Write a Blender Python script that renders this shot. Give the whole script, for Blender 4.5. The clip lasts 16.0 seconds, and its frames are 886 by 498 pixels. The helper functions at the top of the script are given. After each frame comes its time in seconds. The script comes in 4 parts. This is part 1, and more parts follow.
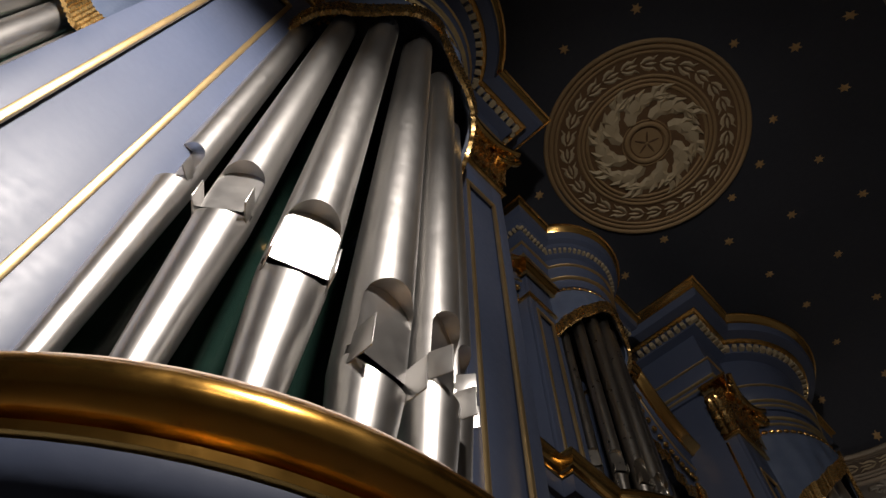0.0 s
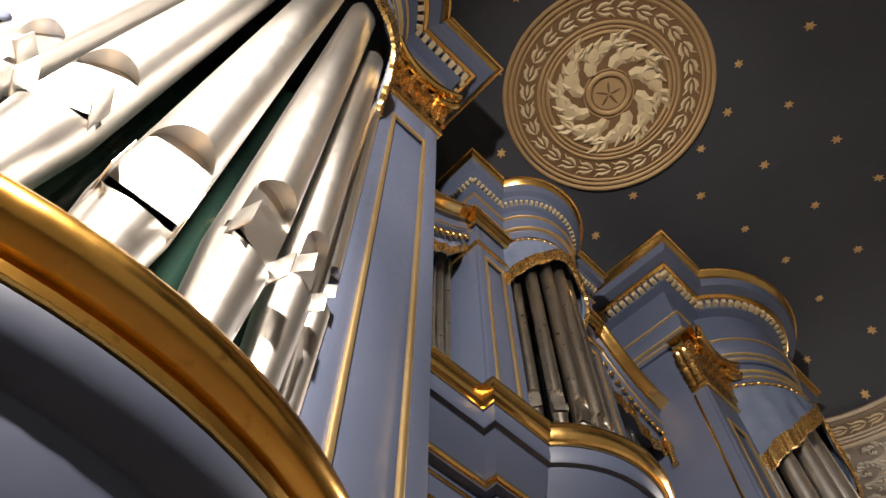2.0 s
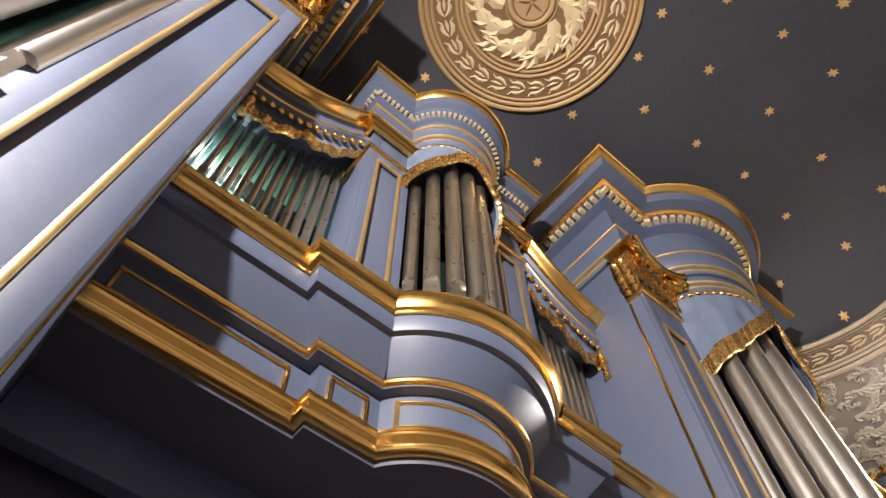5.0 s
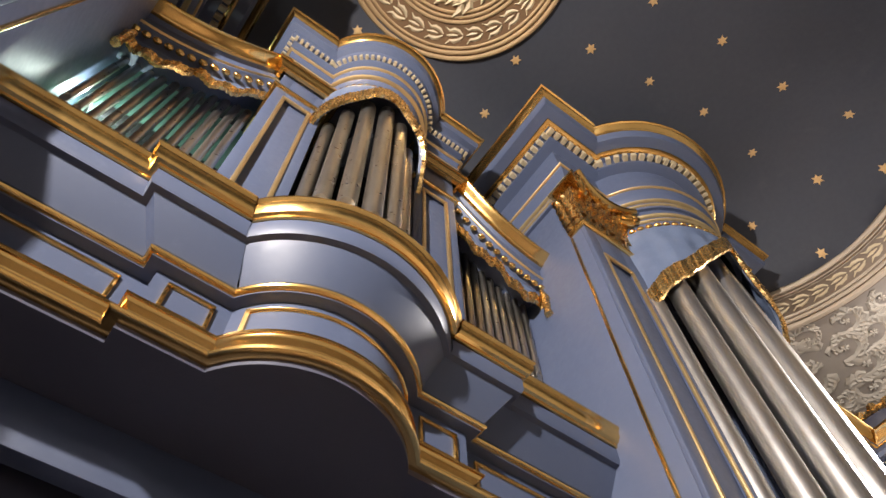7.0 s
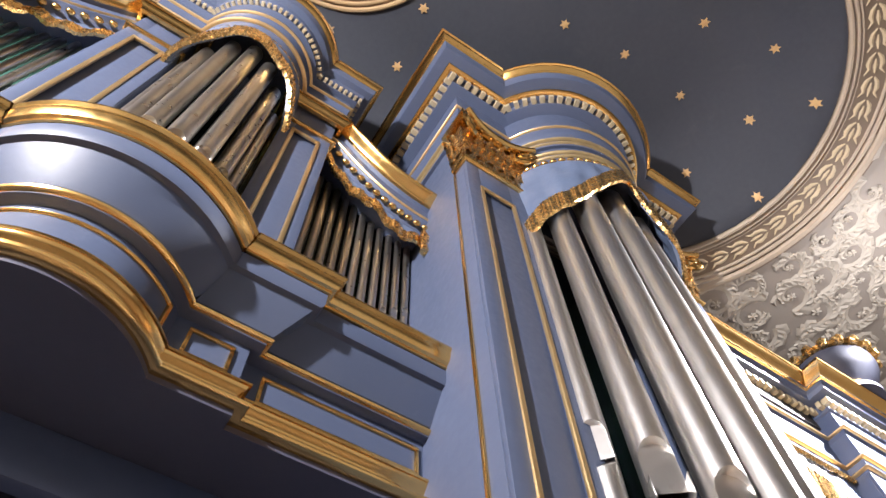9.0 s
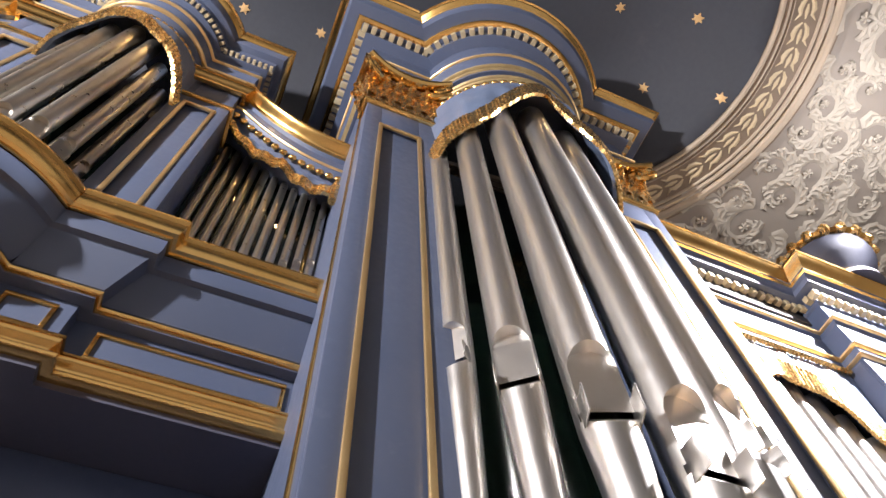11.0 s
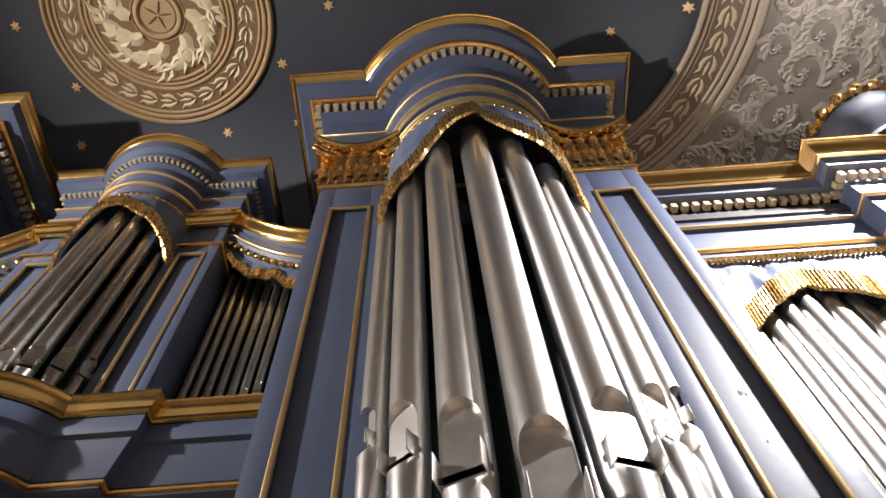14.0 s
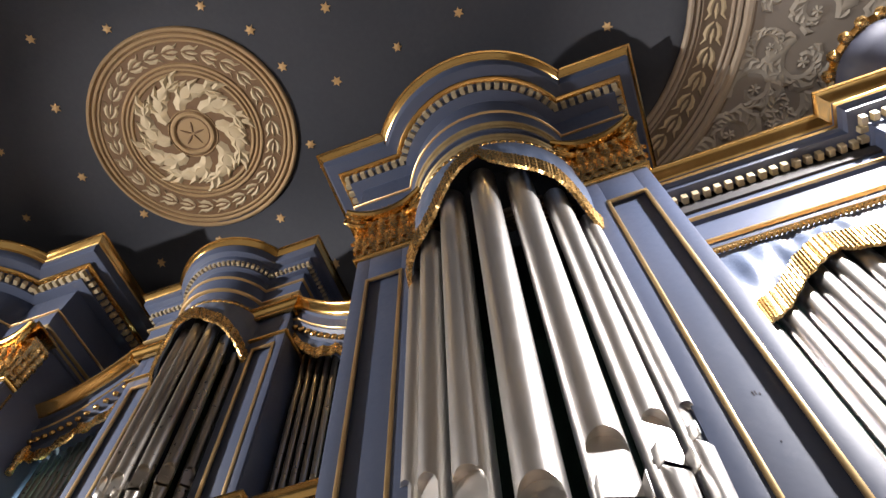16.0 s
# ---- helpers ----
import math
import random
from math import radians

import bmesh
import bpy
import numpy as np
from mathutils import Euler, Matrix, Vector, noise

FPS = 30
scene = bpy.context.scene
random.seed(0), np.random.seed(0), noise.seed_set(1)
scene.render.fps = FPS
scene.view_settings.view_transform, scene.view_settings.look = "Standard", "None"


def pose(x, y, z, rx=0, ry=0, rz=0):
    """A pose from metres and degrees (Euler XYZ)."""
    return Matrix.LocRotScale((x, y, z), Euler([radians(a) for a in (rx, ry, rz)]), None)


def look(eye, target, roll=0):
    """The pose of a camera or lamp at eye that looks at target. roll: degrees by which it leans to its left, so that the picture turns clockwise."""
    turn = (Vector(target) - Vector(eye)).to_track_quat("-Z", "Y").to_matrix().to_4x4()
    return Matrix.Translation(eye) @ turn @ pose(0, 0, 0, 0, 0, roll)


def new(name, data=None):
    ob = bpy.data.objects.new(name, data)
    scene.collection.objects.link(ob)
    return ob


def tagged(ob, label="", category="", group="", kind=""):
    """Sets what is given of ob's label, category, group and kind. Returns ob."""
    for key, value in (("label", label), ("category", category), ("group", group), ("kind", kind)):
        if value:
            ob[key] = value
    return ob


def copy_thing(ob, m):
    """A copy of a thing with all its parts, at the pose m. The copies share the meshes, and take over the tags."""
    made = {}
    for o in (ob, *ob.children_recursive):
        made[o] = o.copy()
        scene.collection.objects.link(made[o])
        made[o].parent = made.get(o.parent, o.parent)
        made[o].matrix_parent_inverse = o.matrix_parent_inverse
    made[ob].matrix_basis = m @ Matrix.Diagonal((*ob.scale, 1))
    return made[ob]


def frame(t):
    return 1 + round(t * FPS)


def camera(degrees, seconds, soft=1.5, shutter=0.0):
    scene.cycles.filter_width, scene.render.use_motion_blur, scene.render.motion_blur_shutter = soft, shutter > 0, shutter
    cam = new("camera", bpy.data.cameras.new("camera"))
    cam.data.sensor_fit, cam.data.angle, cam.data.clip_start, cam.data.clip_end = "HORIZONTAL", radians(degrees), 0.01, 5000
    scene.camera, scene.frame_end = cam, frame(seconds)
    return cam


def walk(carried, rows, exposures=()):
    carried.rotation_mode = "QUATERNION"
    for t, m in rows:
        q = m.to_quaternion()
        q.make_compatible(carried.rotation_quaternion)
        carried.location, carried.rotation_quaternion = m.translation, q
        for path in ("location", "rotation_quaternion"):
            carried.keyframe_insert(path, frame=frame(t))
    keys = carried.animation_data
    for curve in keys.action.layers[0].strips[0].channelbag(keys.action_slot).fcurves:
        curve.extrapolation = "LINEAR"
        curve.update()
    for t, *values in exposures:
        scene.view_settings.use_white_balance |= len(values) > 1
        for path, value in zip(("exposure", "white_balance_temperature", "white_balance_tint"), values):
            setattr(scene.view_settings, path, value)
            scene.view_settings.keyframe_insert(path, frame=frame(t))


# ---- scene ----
cam = camera(65.5, 16.0)
PATH = [
    (0, (0.063, -0.015, 1.591), (-0.619, 0.689, 3.334), 0.5),
    (0.5, (0.07, 0.104, 1.592), (-0.617, 0.805, 3.334), 0.5),
    (1, (0.077, 0.243, 1.593), (-0.614, 0.937, 3.337), 0.4),
    (1.5, (0.107, 0.372, 1.584), (-0.591, 1.061, 3.328), 0.3),
    (2, (0.101, 0.489, 1.578), (-0.602, 1.172, 3.321), 0.1),
    (2.5, (0.114, 0.616, 1.569), (-0.599, 1.289, 3.312), 0.1),
    (3, (0.099, 0.75, 1.583), (-0.62, 1.414, 3.327), -0.0),
    (3.5, (0.096, 0.892, 1.583), (-0.633, 1.55, 3.325), 0.1),
    (4, (0.135, 1.054, 1.575), (-0.601, 1.706, 3.317), 0.1),
    (4.5, (0.143, 1.244, 1.577), (-0.597, 1.893, 3.318), 0.0),
    (4.7, (0.125, 1.312, 1.582), (-0.613, 1.954, 3.326), -0.3),
    (6.8, (0.01, 1.939, 1.613), (-0.727, 2.542, 3.372), -3.1),
    (7, (0.048, 2.02, 1.611), (-0.695, 2.616, 3.37), -3.1),
    (7.5, (0.121, 2.213, 1.602), (-0.63, 2.798, 3.36), -3.1),
    (8, (0.164, 2.368, 1.585), (-0.598, 2.943, 3.342), -2.8),
    (8.5, (0.172, 2.596, 1.58), (-0.597, 3.164, 3.337), -2.6),
    (9, (0.185, 2.802, 1.578), (-0.59, 3.362, 3.335), -3.0),
    (9.5, (0.205, 3.007, 1.582), (-0.579, 3.554, 3.339), -3.0),
    (10, (0.179, 3.211, 1.576), (-0.614, 3.737, 3.335), -3.7),
    (10.2, (0.167, 3.276, 1.568), (-0.634, 3.79, 3.327), -4.0),
    (12.3, (0.388, 3.801, 1.588), (-0.548, 4.085, 3.332), -5.4),
    (12.5, (0.415, 3.837, 1.588), (-0.527, 4.098, 3.333), -5.0),
    (13, (0.539, 3.991, 1.578), (-0.42, 4.18, 3.323), -4.7),
    (13.5, (0.616, 4.089, 1.571), (-0.347, 4.21, 3.32), -4.8),
    (14, (0.65, 4.281, 1.554), (-0.31, 4.301, 3.308), -5.0),
    (14.5, (0.684, 4.435, 1.552), (-0.266, 4.367, 3.311), -4.9),
    (15, (0.775, 4.548, 1.547), (-0.153, 4.392, 3.312), -4.6),
    (15.5, (0.826, 4.612, 1.517), (-0.079, 4.382, 3.286), -3.7),
    (16, (0.84, 4.717, 1.501), (-0.046, 4.44, 3.272), -2.8),
]
EXPOSURES = [(0.0, -3.6, 6900, 12), (0.5, -3.0, 7000, 12), (1.0, -2.1, 7200, 12), (1.5, -1.5, 7400, 12), (2.0, -1.05, 7500, 12), (3.0, -0.4, 7400, 12), (4.5, 0.0, 7200, 12), (7.0, 0.0, 6800, 13), (8.5, 0.35, 6250, 14), (10.2, 0.42, 6250, 14), (12.3, -0.1, 6600, 12), (16.0, -0.6, 6600, 12)]
walk(cam, [(t, look(eye, target, roll)) for t, eye, target, roll in PATH], EXPOSURES)

# ---- light: lamps on both sides of the loft, a faint room glow ----
world = bpy.data.worlds.new("room_glow")
scene.world = world
world.use_nodes = True
world.node_tree.nodes["Background"].inputs[0].default_value = (1.0, 0.93, 0.86, 1)
world.node_tree.nodes["Background"].inputs[1].default_value = 0.36


def spot_area(name, eye, target, size, watts, colour):
    data = bpy.data.lights.new(name, "AREA")
    data.shape, data.size, data.energy, data.color = "DISK", size, watts, colour
    ob = new(name, data)
    ob.matrix_world = look(eye, target)
    return ob


def bare_lamp(name, place, watts, colour, size):
    data = bpy.data.lights.new(name, "POINT")
    data.energy, data.color, data.shadow_soft_size = watts, colour, size
    new(name, data).location = place


def flood(name, eye, target, cone, watts, colour):
    """A flood lamp with a soft-edged cone."""
    data = bpy.data.lights.new(name, "SPOT")
    data.energy, data.color, data.shadow_soft_size = watts, colour, 0.07
    data.spot_size, data.spot_blend = radians(cone), 1.0
    new(name, data).matrix_world = look(eye, target)


flood("flood_lamp_south", (1.18, -0.47, 4.25), (-0.9, -0.5, 2.95), 80, 8500, (1.0, 0.95, 0.91))
# No second lamp: added spill of the south flood over the far case.
flood("flood_lamp_south_spill", (1.18, -0.47, 4.27), (-1.0, 4.1, 4.5), 102, 2000, (1.0, 0.95, 0.91))
flood("flood_lamp_north", (0.12, 7.0, 5.45), (-0.8, 5.2, 2.3), 110, 2700, (1.0, 0.97, 0.97))
# Added point light that brightens the ceiling round the north flood.
bare_lamp("flood_lamp_north_spill", (0.12, 7.0, 5.47), 32, (1.0, 0.97, 0.97), 0.07)
# Added fill from the nave side; no lamp of the place stands here.
spot_area("nave_fill", (3.4, -2.3, 4.7), (-1.0, 2.5, 3.9), 0.6, 60, (1.0, 0.93, 0.85))
inner = bpy.data.lights.new("case_lamp", "POINT")
inner.energy, inner.shadow_soft_size, inner.color = 6, 0.012, (0.80, 1.0, 0.92)
new("case_lamp_light", inner).location = (-1.40, 1.40, 4.43)


# ---- materials ----
def nodes_of(name):
    m = bpy.data.materials.new(name)
    m.use_nodes = True
    n = m.node_tree.nodes
    return m, n, m.node_tree.links, n["Principled BSDF"]


def surface(name, base, second, rough, metal=0.0, scale=6.0, fine=60.0, bump=0.1, spread=0.5, wear=None, wear_amount=0.0, rough_spread=0.1, bump_depth=0.004):
    """Paint, leaf or metal with variation at two scales, fine relief and optional wear."""
    m, n, link, b = nodes_of(name)
    co = n.new("ShaderNodeTexCoord")
    info = n.new("ShaderNodeObjectInfo")
    shift = n.new("ShaderNodeVectorMath")
    shift.operation = "ADD"
    link.new(co.outputs["Object"], shift.inputs[0])
    link.new(info.outputs["Random"], shift.inputs[1])
    big = n.new("ShaderNodeTexNoise")
    big.inputs["Scale"].default_value, big.inputs["Detail"].default_value = scale, 5
    small = n.new("ShaderNodeTexNoise")
    small.inputs["Scale"].default_value, small.inputs["Detail"].default_value = fine, 4
    link.new(shift.outputs[0], big.inputs["Vector"])
    link.new(shift.outputs[0], small.inputs["Vector"])
    mix = n.new("ShaderNodeMix")
    mix.data_type = "RGBA"
    mix.inputs[6].default_value, mix.inputs[7].default_value = (*base, 1), (*second, 1)
    ramp = n.new("ShaderNodeMapRange")
    ramp.inputs[1].default_value, ramp.inputs[2].default_value = 0.5 - spread / 2, 0.5 + spread / 2
    link.new(big.outputs["Fac"], ramp.inputs[0])
    link.new(ramp.outputs[0], mix.inputs[0])
    colour = mix.outputs[2]
    if wear:
        w = n.new("ShaderNodeMix")
        w.data_type = "RGBA"
        w.inputs[7].default_value = (*wear, 1)
        chip = n.new("ShaderNodeTexNoise")
        chip.inputs["Scale"].default_value, chip.inputs["Detail"].default_value, chip.inputs["Roughness"].default_value = scale * 3.3, 8, 0.7
        link.new(shift.outputs[0], chip.inputs["Vector"])
        cut = n.new("ShaderNodeMapRange")
        cut.inputs[1].default_value, cut.inputs[2].default_value, cut.inputs[4].default_value = 0.60, 0.72, wear_amount
        link.new(chip.outputs["Fac"], cut.inputs[0])
        link.new(cut.outputs[0], w.inputs[0])
        link.new(colour, w.inputs[6])
        colour = w.outputs[2]
    link.new(colour, b.inputs["Base Color"])
    b.inputs["Metallic"].default_value = metal
    rr = n.new("ShaderNodeMapRange")
    rr.inputs[3].default_value, rr.inputs[4].default_value = max(rough - rough_spread, 0.03), rough + rough_spread
    link.new(small.outputs["Fac"], rr.inputs[0])
    link.new(rr.outputs[0], b.inputs["Roughness"])
    bp = n.new("ShaderNodeBump")
    bp.inputs["Strength"].default_value, bp.inputs["Distance"].default_value = bump, bump_depth
    link.new(small.outputs["Fac"], bp.inputs["Height"])
    link.new(bp.outputs[0], b.inputs["Normal"])
    return m


BLUE = surface("blue_paint", (0.053, 0.071, 0.124), (0.066, 0.083, 0.136), 0.48, scale=3, fine=34, bump=0.22, wear=(0.10, 0.12, 0.18), wear_amount=0.35, bump_depth=0.002)
GOLD = surface("gold_leaf", (0.90, 0.59, 0.22), (0.78, 0.46, 0.14), 0.20, metal=1.0, scale=5, fine=30, bump=0.08, wear=(0.45, 0.20, 0.05), wear_amount=0.35, rough_spread=0.06, bump_depth=0.002)
GOLD_WORN = surface("worn_gold_leaf", (0.93, 0.55, 0.15), (0.72, 0.36, 0.07), 0.21, metal=1.0, scale=6, fine=26, bump=0.16, wear=(0.26, 0.10, 0.02), wear_amount=0.75, rough_spread=0.09, bump_depth=0.003)
PALE_GOLD = surface("pale_gilding", (0.72, 0.53, 0.27), (0.58, 0.40, 0.19), 0.36, metal=0.9, scale=7, fine=40, bump=0.03, wear=(0.50, 0.32, 0.15), wear_amount=0.14, rough_spread=0.07, bump_depth=0.002)
GOLD_CARVED = surface("carved_gold_leaf", (0.93, 0.64, 0.27), (0.80, 0.48, 0.17), 0.27, metal=1.0, scale=12, fine=60, bump=0.25, wear=(0.40, 0.20, 0.08), wear_amount=0.3, rough_spread=0.08, bump_depth=0.003)
BRASSY = surface("faded_gilding", (0.42, 0.32, 0.16), (0.30, 0.22, 0.11), 0.45, metal=0.6, scale=20, fine=80, bump=0.3)
DENTIL = surface("dentil_gilding", (0.46, 0.39, 0.26), (0.36, 0.29, 0.18), 0.5, metal=0.15, scale=20, fine=80, bump=0.2)
TIN = surface("polished_tin", (0.82, 0.80, 0.78), (0.76, 0.74, 0.71), 0.32, metal=1.0, scale=5, fine=25, bump=0.04, wear=(0.60, 0.56, 0.51), wear_amount=0.3, rough_spread=0.05, bump_depth=0.002)
TIN_DULL = surface("aged_tin", (0.60, 0.57, 0.52), (0.46, 0.43, 0.39), 0.30, metal=1.0, scale=7, fine=30, bump=0.06, wear=(0.36, 0.31, 0.26), wear_amount=0.5, rough_spread=0.08, bump_depth=0.002)
# Near black, with the shade of case recesses and pipe mouths painted in.
DARK = surface("shaded_case_inside", (0.018, 0.018, 0.022), (0.030, 0.027, 0.027), 0.7, scale=4, fine=40)
# The case blue darkened: shade under the console is put into the colour.
SHADE_BLUE = surface("shaded_blue_paint", (0.054, 0.057, 0.086), (0.064, 0.067, 0.096), 0.45, scale=3, fine=45, bump=0.12)
CLOTH = surface("blue_cloth_carving", (0.070, 0.098, 0.165), (0.105, 0.135, 0.205), 0.42, scale=9, fine=60, bump=0.3)
CEIL = surface("midnight_ceiling_paint", (0.029, 0.034, 0.047), (0.039, 0.043, 0.056), 0.72, scale=1.2, fine=30, bump=0.08, wear=(0.075, 0.070, 0.08), wear_amount=0.25)
STAR = surface("star_gilding", (0.62, 0.42, 0.20), (0.50, 0.31, 0.13), 0.5, metal=0.3, scale=20, fine=80)
TAN = surface("tan_ceiling_paint", (0.39, 0.265, 0.135), (0.31, 0.205, 0.10), 0.7, scale=5, fine=50, bump=0.1)
BROWN = surface("umber_ceiling_paint", (0.150, 0.084, 0.040), (0.190, 0.110, 0.052), 0.7, scale=6, fine=50, bump=0.1)
CREAM = surface("cream_ornament_paint", (0.60, 0.50, 0.33), (0.50, 0.40, 0.25), 0.65, scale=9, fine=60, bump=0.1)
GREY_STUCCO = surface("grey_ornament_paint", (0.50, 0.455, 0.385), (0.39, 0.35, 0.29), 0.7, scale=7, fine=50, bump=0.15)
GREY_FIELD = surface("grey_field_paint", (0.31, 0.275, 0.235), (0.27, 0.235, 0.20), 0.75, scale=3, fine=50, bump=0.1)
BORDER_TAN = surface("border_moulding_paint", (0.46, 0.38, 0.29), (0.38, 0.31, 0.23), 0.7, scale=5, fine=50, bump=0.12)
BORDER_GROUND = surface("border_ground_paint", (0.20, 0.150, 0.105), (0.165, 0.12, 0.082), 0.7, scale=6, fine=50, bump=0.12)
WALL = surface("plaster_wall", (0.42, 0.38, 0.32), (0.36, 0.32, 0.27), 0.8, scale=2, fine=40, bump=0.15)
# Raised from dark brown so the unseen floor throws light onto the undersides.
FLOOR = surface("floor_boards", (0.34, 0.27, 0.22), (0.28, 0.22, 0.17), 0.5, scale=4, fine=30)
BACK_GREEN = surface("green_backing_paint", (0.28, 0.58, 0.48), (0.34, 0.64, 0.54), 0.5, scale=3, fine=30, bump=0.1)
BULB = surface("lit_bulb", (0.9, 0.9, 0.9), (0.9, 0.9, 0.9), 0.3)
BULB.node_tree.nodes["Principled BSDF"].inputs["Emission Color"].default_value = (0.85, 1.0, 0.95, 1)
BULB.node_tree.nodes["Principled BSDF"].inputs["Emission Strength"].default_value = 40
# Green glass painted near black for the shade behind the pipes.
SHADED_GLASS = surface("shaded_glass_pane", (0.006, 0.016, 0.013), (0.009, 0.022, 0.017), 0.07, scale=3, fine=20, bump=0.02, rough_spread=0.03)
# The same glass with its green raised, lamplight put into the colour.
GLASS = surface("lit_glass_pane", (0.18, 0.40, 0.33), (0.24, 0.48, 0.39), 0.07, scale=3, fine=20, bump=0.02, rough_spread=0.03)
RIM_WOOD = surface("bare_rim_wood", (0.62, 0.50, 0.42), (0.50, 0.39, 0.31), 0.6, scale=9, fine=50, bump=0.2)
# Matt blue of the urn, darkened to carry the shadow it stands in.
URN_BLUE = surface("shaded_urn_blue", (0.024, 0.028, 0.050), (0.032, 0.036, 0.060), 0.65, scale=5, fine=40, bump=0.15)
NICK = surface("dark_scratch", (0.04, 0.04, 0.06), (0.05, 0.05, 0.07), 0.7)


# ---- building helpers ----
def thing(name, label, category, group="", kind="", at=(0, 0, 0)):
    ob = new(name)
    ob.location = at
    bpy.context.view_layer.update()
    return tagged(ob, label, category, group, kind)


def finish(bm, name, material, smooth=True, angle=35):
    bmesh.ops.recalc_face_normals(bm, faces=bm.faces)
    limit = math.cos(radians(angle))
    for f in bm.faces:
        f.smooth = smooth
    if smooth:
        for e in bm.edges:
            if len(e.link_faces) == 2 and e.link_faces[0].normal.dot(e.link_faces[1].normal) < limit:
                e.smooth = False
    me = bpy.data.meshes.new(name)
    bm.to_mesh(me)
    bm.free()
    me.materials.append(material)
    return me


def part(name, bm, material, parent=None, label="", smooth=True):
    """One mesh object from a bmesh in world coordinates, under a thing or a part."""
    ob = new(name, finish(bm, name, material, smooth))
    hang(ob, parent)
    return tagged(ob, label)


def hang(ob, parent):
    if parent:
        ob.parent = parent
        ob.matrix_parent_inverse = rest_of(parent)


def rest_of(parent):
    return Matrix.Translation(-Vector(parent.location)) if parent.parent is None else Matrix()


def add_box(bm, lo, hi, bevel=0.0):
    made = bmesh.ops.create_cube(bm, size=1)["verts"]
    for v in made:
        v.co = [lo[i] + (v.co[i] + 0.5) * (hi[i] - lo[i]) for i in range(3)]
    if bevel:
        edges = list({e for v in made for e in v.link_edges})
        bmesh.ops.bevel(bm, geom=edges, offset=bevel, segments=2, affect="EDGES", profile=0.5)
    return bm


def box(lo, hi, bevel=0.003):
    return add_box(bmesh.new(), lo, hi, bevel)


def outward(path):
    """Mitred outward normals of a plan path; outward is to the right of the walking direction."""
    n = len(path)
    seg = []
    for i in range(n - 1):
        dx, dy = path[i + 1][0] - path[i][0], path[i + 1][1] - path[i][1]
        ln = math.hypot(dx, dy)
        seg.append((dy / ln, -dx / ln))
    out = []
    for i in range(n):
        a, b = seg[max(i - 1, 0)], seg[min(i, n - 2)]
        k = 1 + a[0] * b[0] + a[1] * b[1]
        out.append(((a[0] + b[0]) / k, (a[1] + b[1]) / k))
    return out


def sweep(path, prof, lift=None, bm=None):
    """A solid strip: the closed profile (offset outward, height) carried along a plan path. lift: height added at each path point."""
    bm = bm or bmesh.new()
    norm = outward(path)
    rings = []
    for i, ((x, y), (nx, ny)) in enumerate(zip(path, norm)):
        up = lift[i] if lift else 0
        rings.append([bm.verts.new((x + nx * o, y + ny * o, z + up)) for o, z in prof])
    m = len(prof)
    for r, q in zip(rings, rings[1:]):
        for j in range(m):
            bm.faces.new((r[j], r[(j + 1) % m], q[(j + 1) % m], q[j]))
    bm.faces.new(rings[0])
    bm.faces.new(rings[-1][::-1])
    return bm


def bead_profile(o, z, w, h, steps=6, back=0.02):
    """A half-round rod standing out from offset o, its middle at z."""
    pts = [(o - back, z - h / 2), ]
    pts += [(o + w * math.sin(math.pi * k / steps), z - h / 2 * math.cos(math.pi * k / steps)) for k in range(steps + 1)]
    pts.append((o - back, z + h / 2))
    return pts


def cyma_profile(o0, z0, o1, z1, back=0.03, steps=8, bulge=0.5):
    """An S-shaped moulding from (o0, z0) below to (o1, z1) above, with fillets."""
    pts = [(min(o0, o1) - back, z0)]
    pts.append((o0, z0))
    for k in range(steps + 1):
        t = k / steps
        s = t - bulge * math.sin(2 * math.pi * t) / (2 * math.pi)
        pts.append((o0 + (o1 - o0) * s, z0 + (z1 - z0) * (0.12 + 0.70 * t)))
    pts.append((o1 + 0.006, z0 + (z1 - z0) * 0.82))
    pts.append((o1 + 0.006, z1))
    pts.append((min(o0, o1) - back, z1))
    return pts


def arc(cx, cy, r, a0, a1, steps):
    """Plan points on a circle; angle 0 points to +x, degrees."""
    return [(cx + r * math.cos(radians(a0 + (a1 - a0) * k / steps)), cy + r * math.sin(radians(a0 + (a1 - a0) * k / steps))) for k in range(steps + 1)]


def bowed_front(cy, face, half, back, cx, r, steps=20):
    """Plan of a bow-fronted block, walked from the low-y rear round the front to the high-y rear."""
    a = math.degrees(math.acos((face - cx) / r))
    return [(back, cy - half), (face, cy - half)] + arc(cx, cy, r, -a, a, steps) + [(face, cy + half), (back, cy + half)]


def along(path, step, start=0.0):
    """Evenly spaced places (x, y, tangent angle) on a plan path."""
    out, need = [], start
    for (x0, y0), (x1, y1) in zip(path, path[1:]):
        ln = math.hypot(x1 - x0, y1 - y0)
        while need <= ln:
            k = need / ln
            out.append((x0 + (x1 - x0) * k, y0 + (y1 - y0) * k, math.atan2(y1 - y0, x1 - x0)))
            need += step
        need -= ln
    return out


def offset_path(path, o):
    return [(x + nx * o, y + ny * o) for (x, y), (nx, ny) in zip(path, outward(path))]


def repeats(name, mesh, spots, z, parent, heights=None):
    """Alike pieces on one mesh, set along a path."""
    for i, (x, y, a) in enumerate(spots):
        ob = new(name, mesh)
        hang(ob, parent)
        ob.matrix_basis = Matrix.Translation((x, y, heights[i] if heights else z)) @ Matrix.Rotation(a, 4, "Z")


def dentil_mesh():
    return finish(box((-0.016, -0.02, -0.022), (0.016, 0.03, 0.022), 0.003), "dentil", DENTIL, smooth=False)


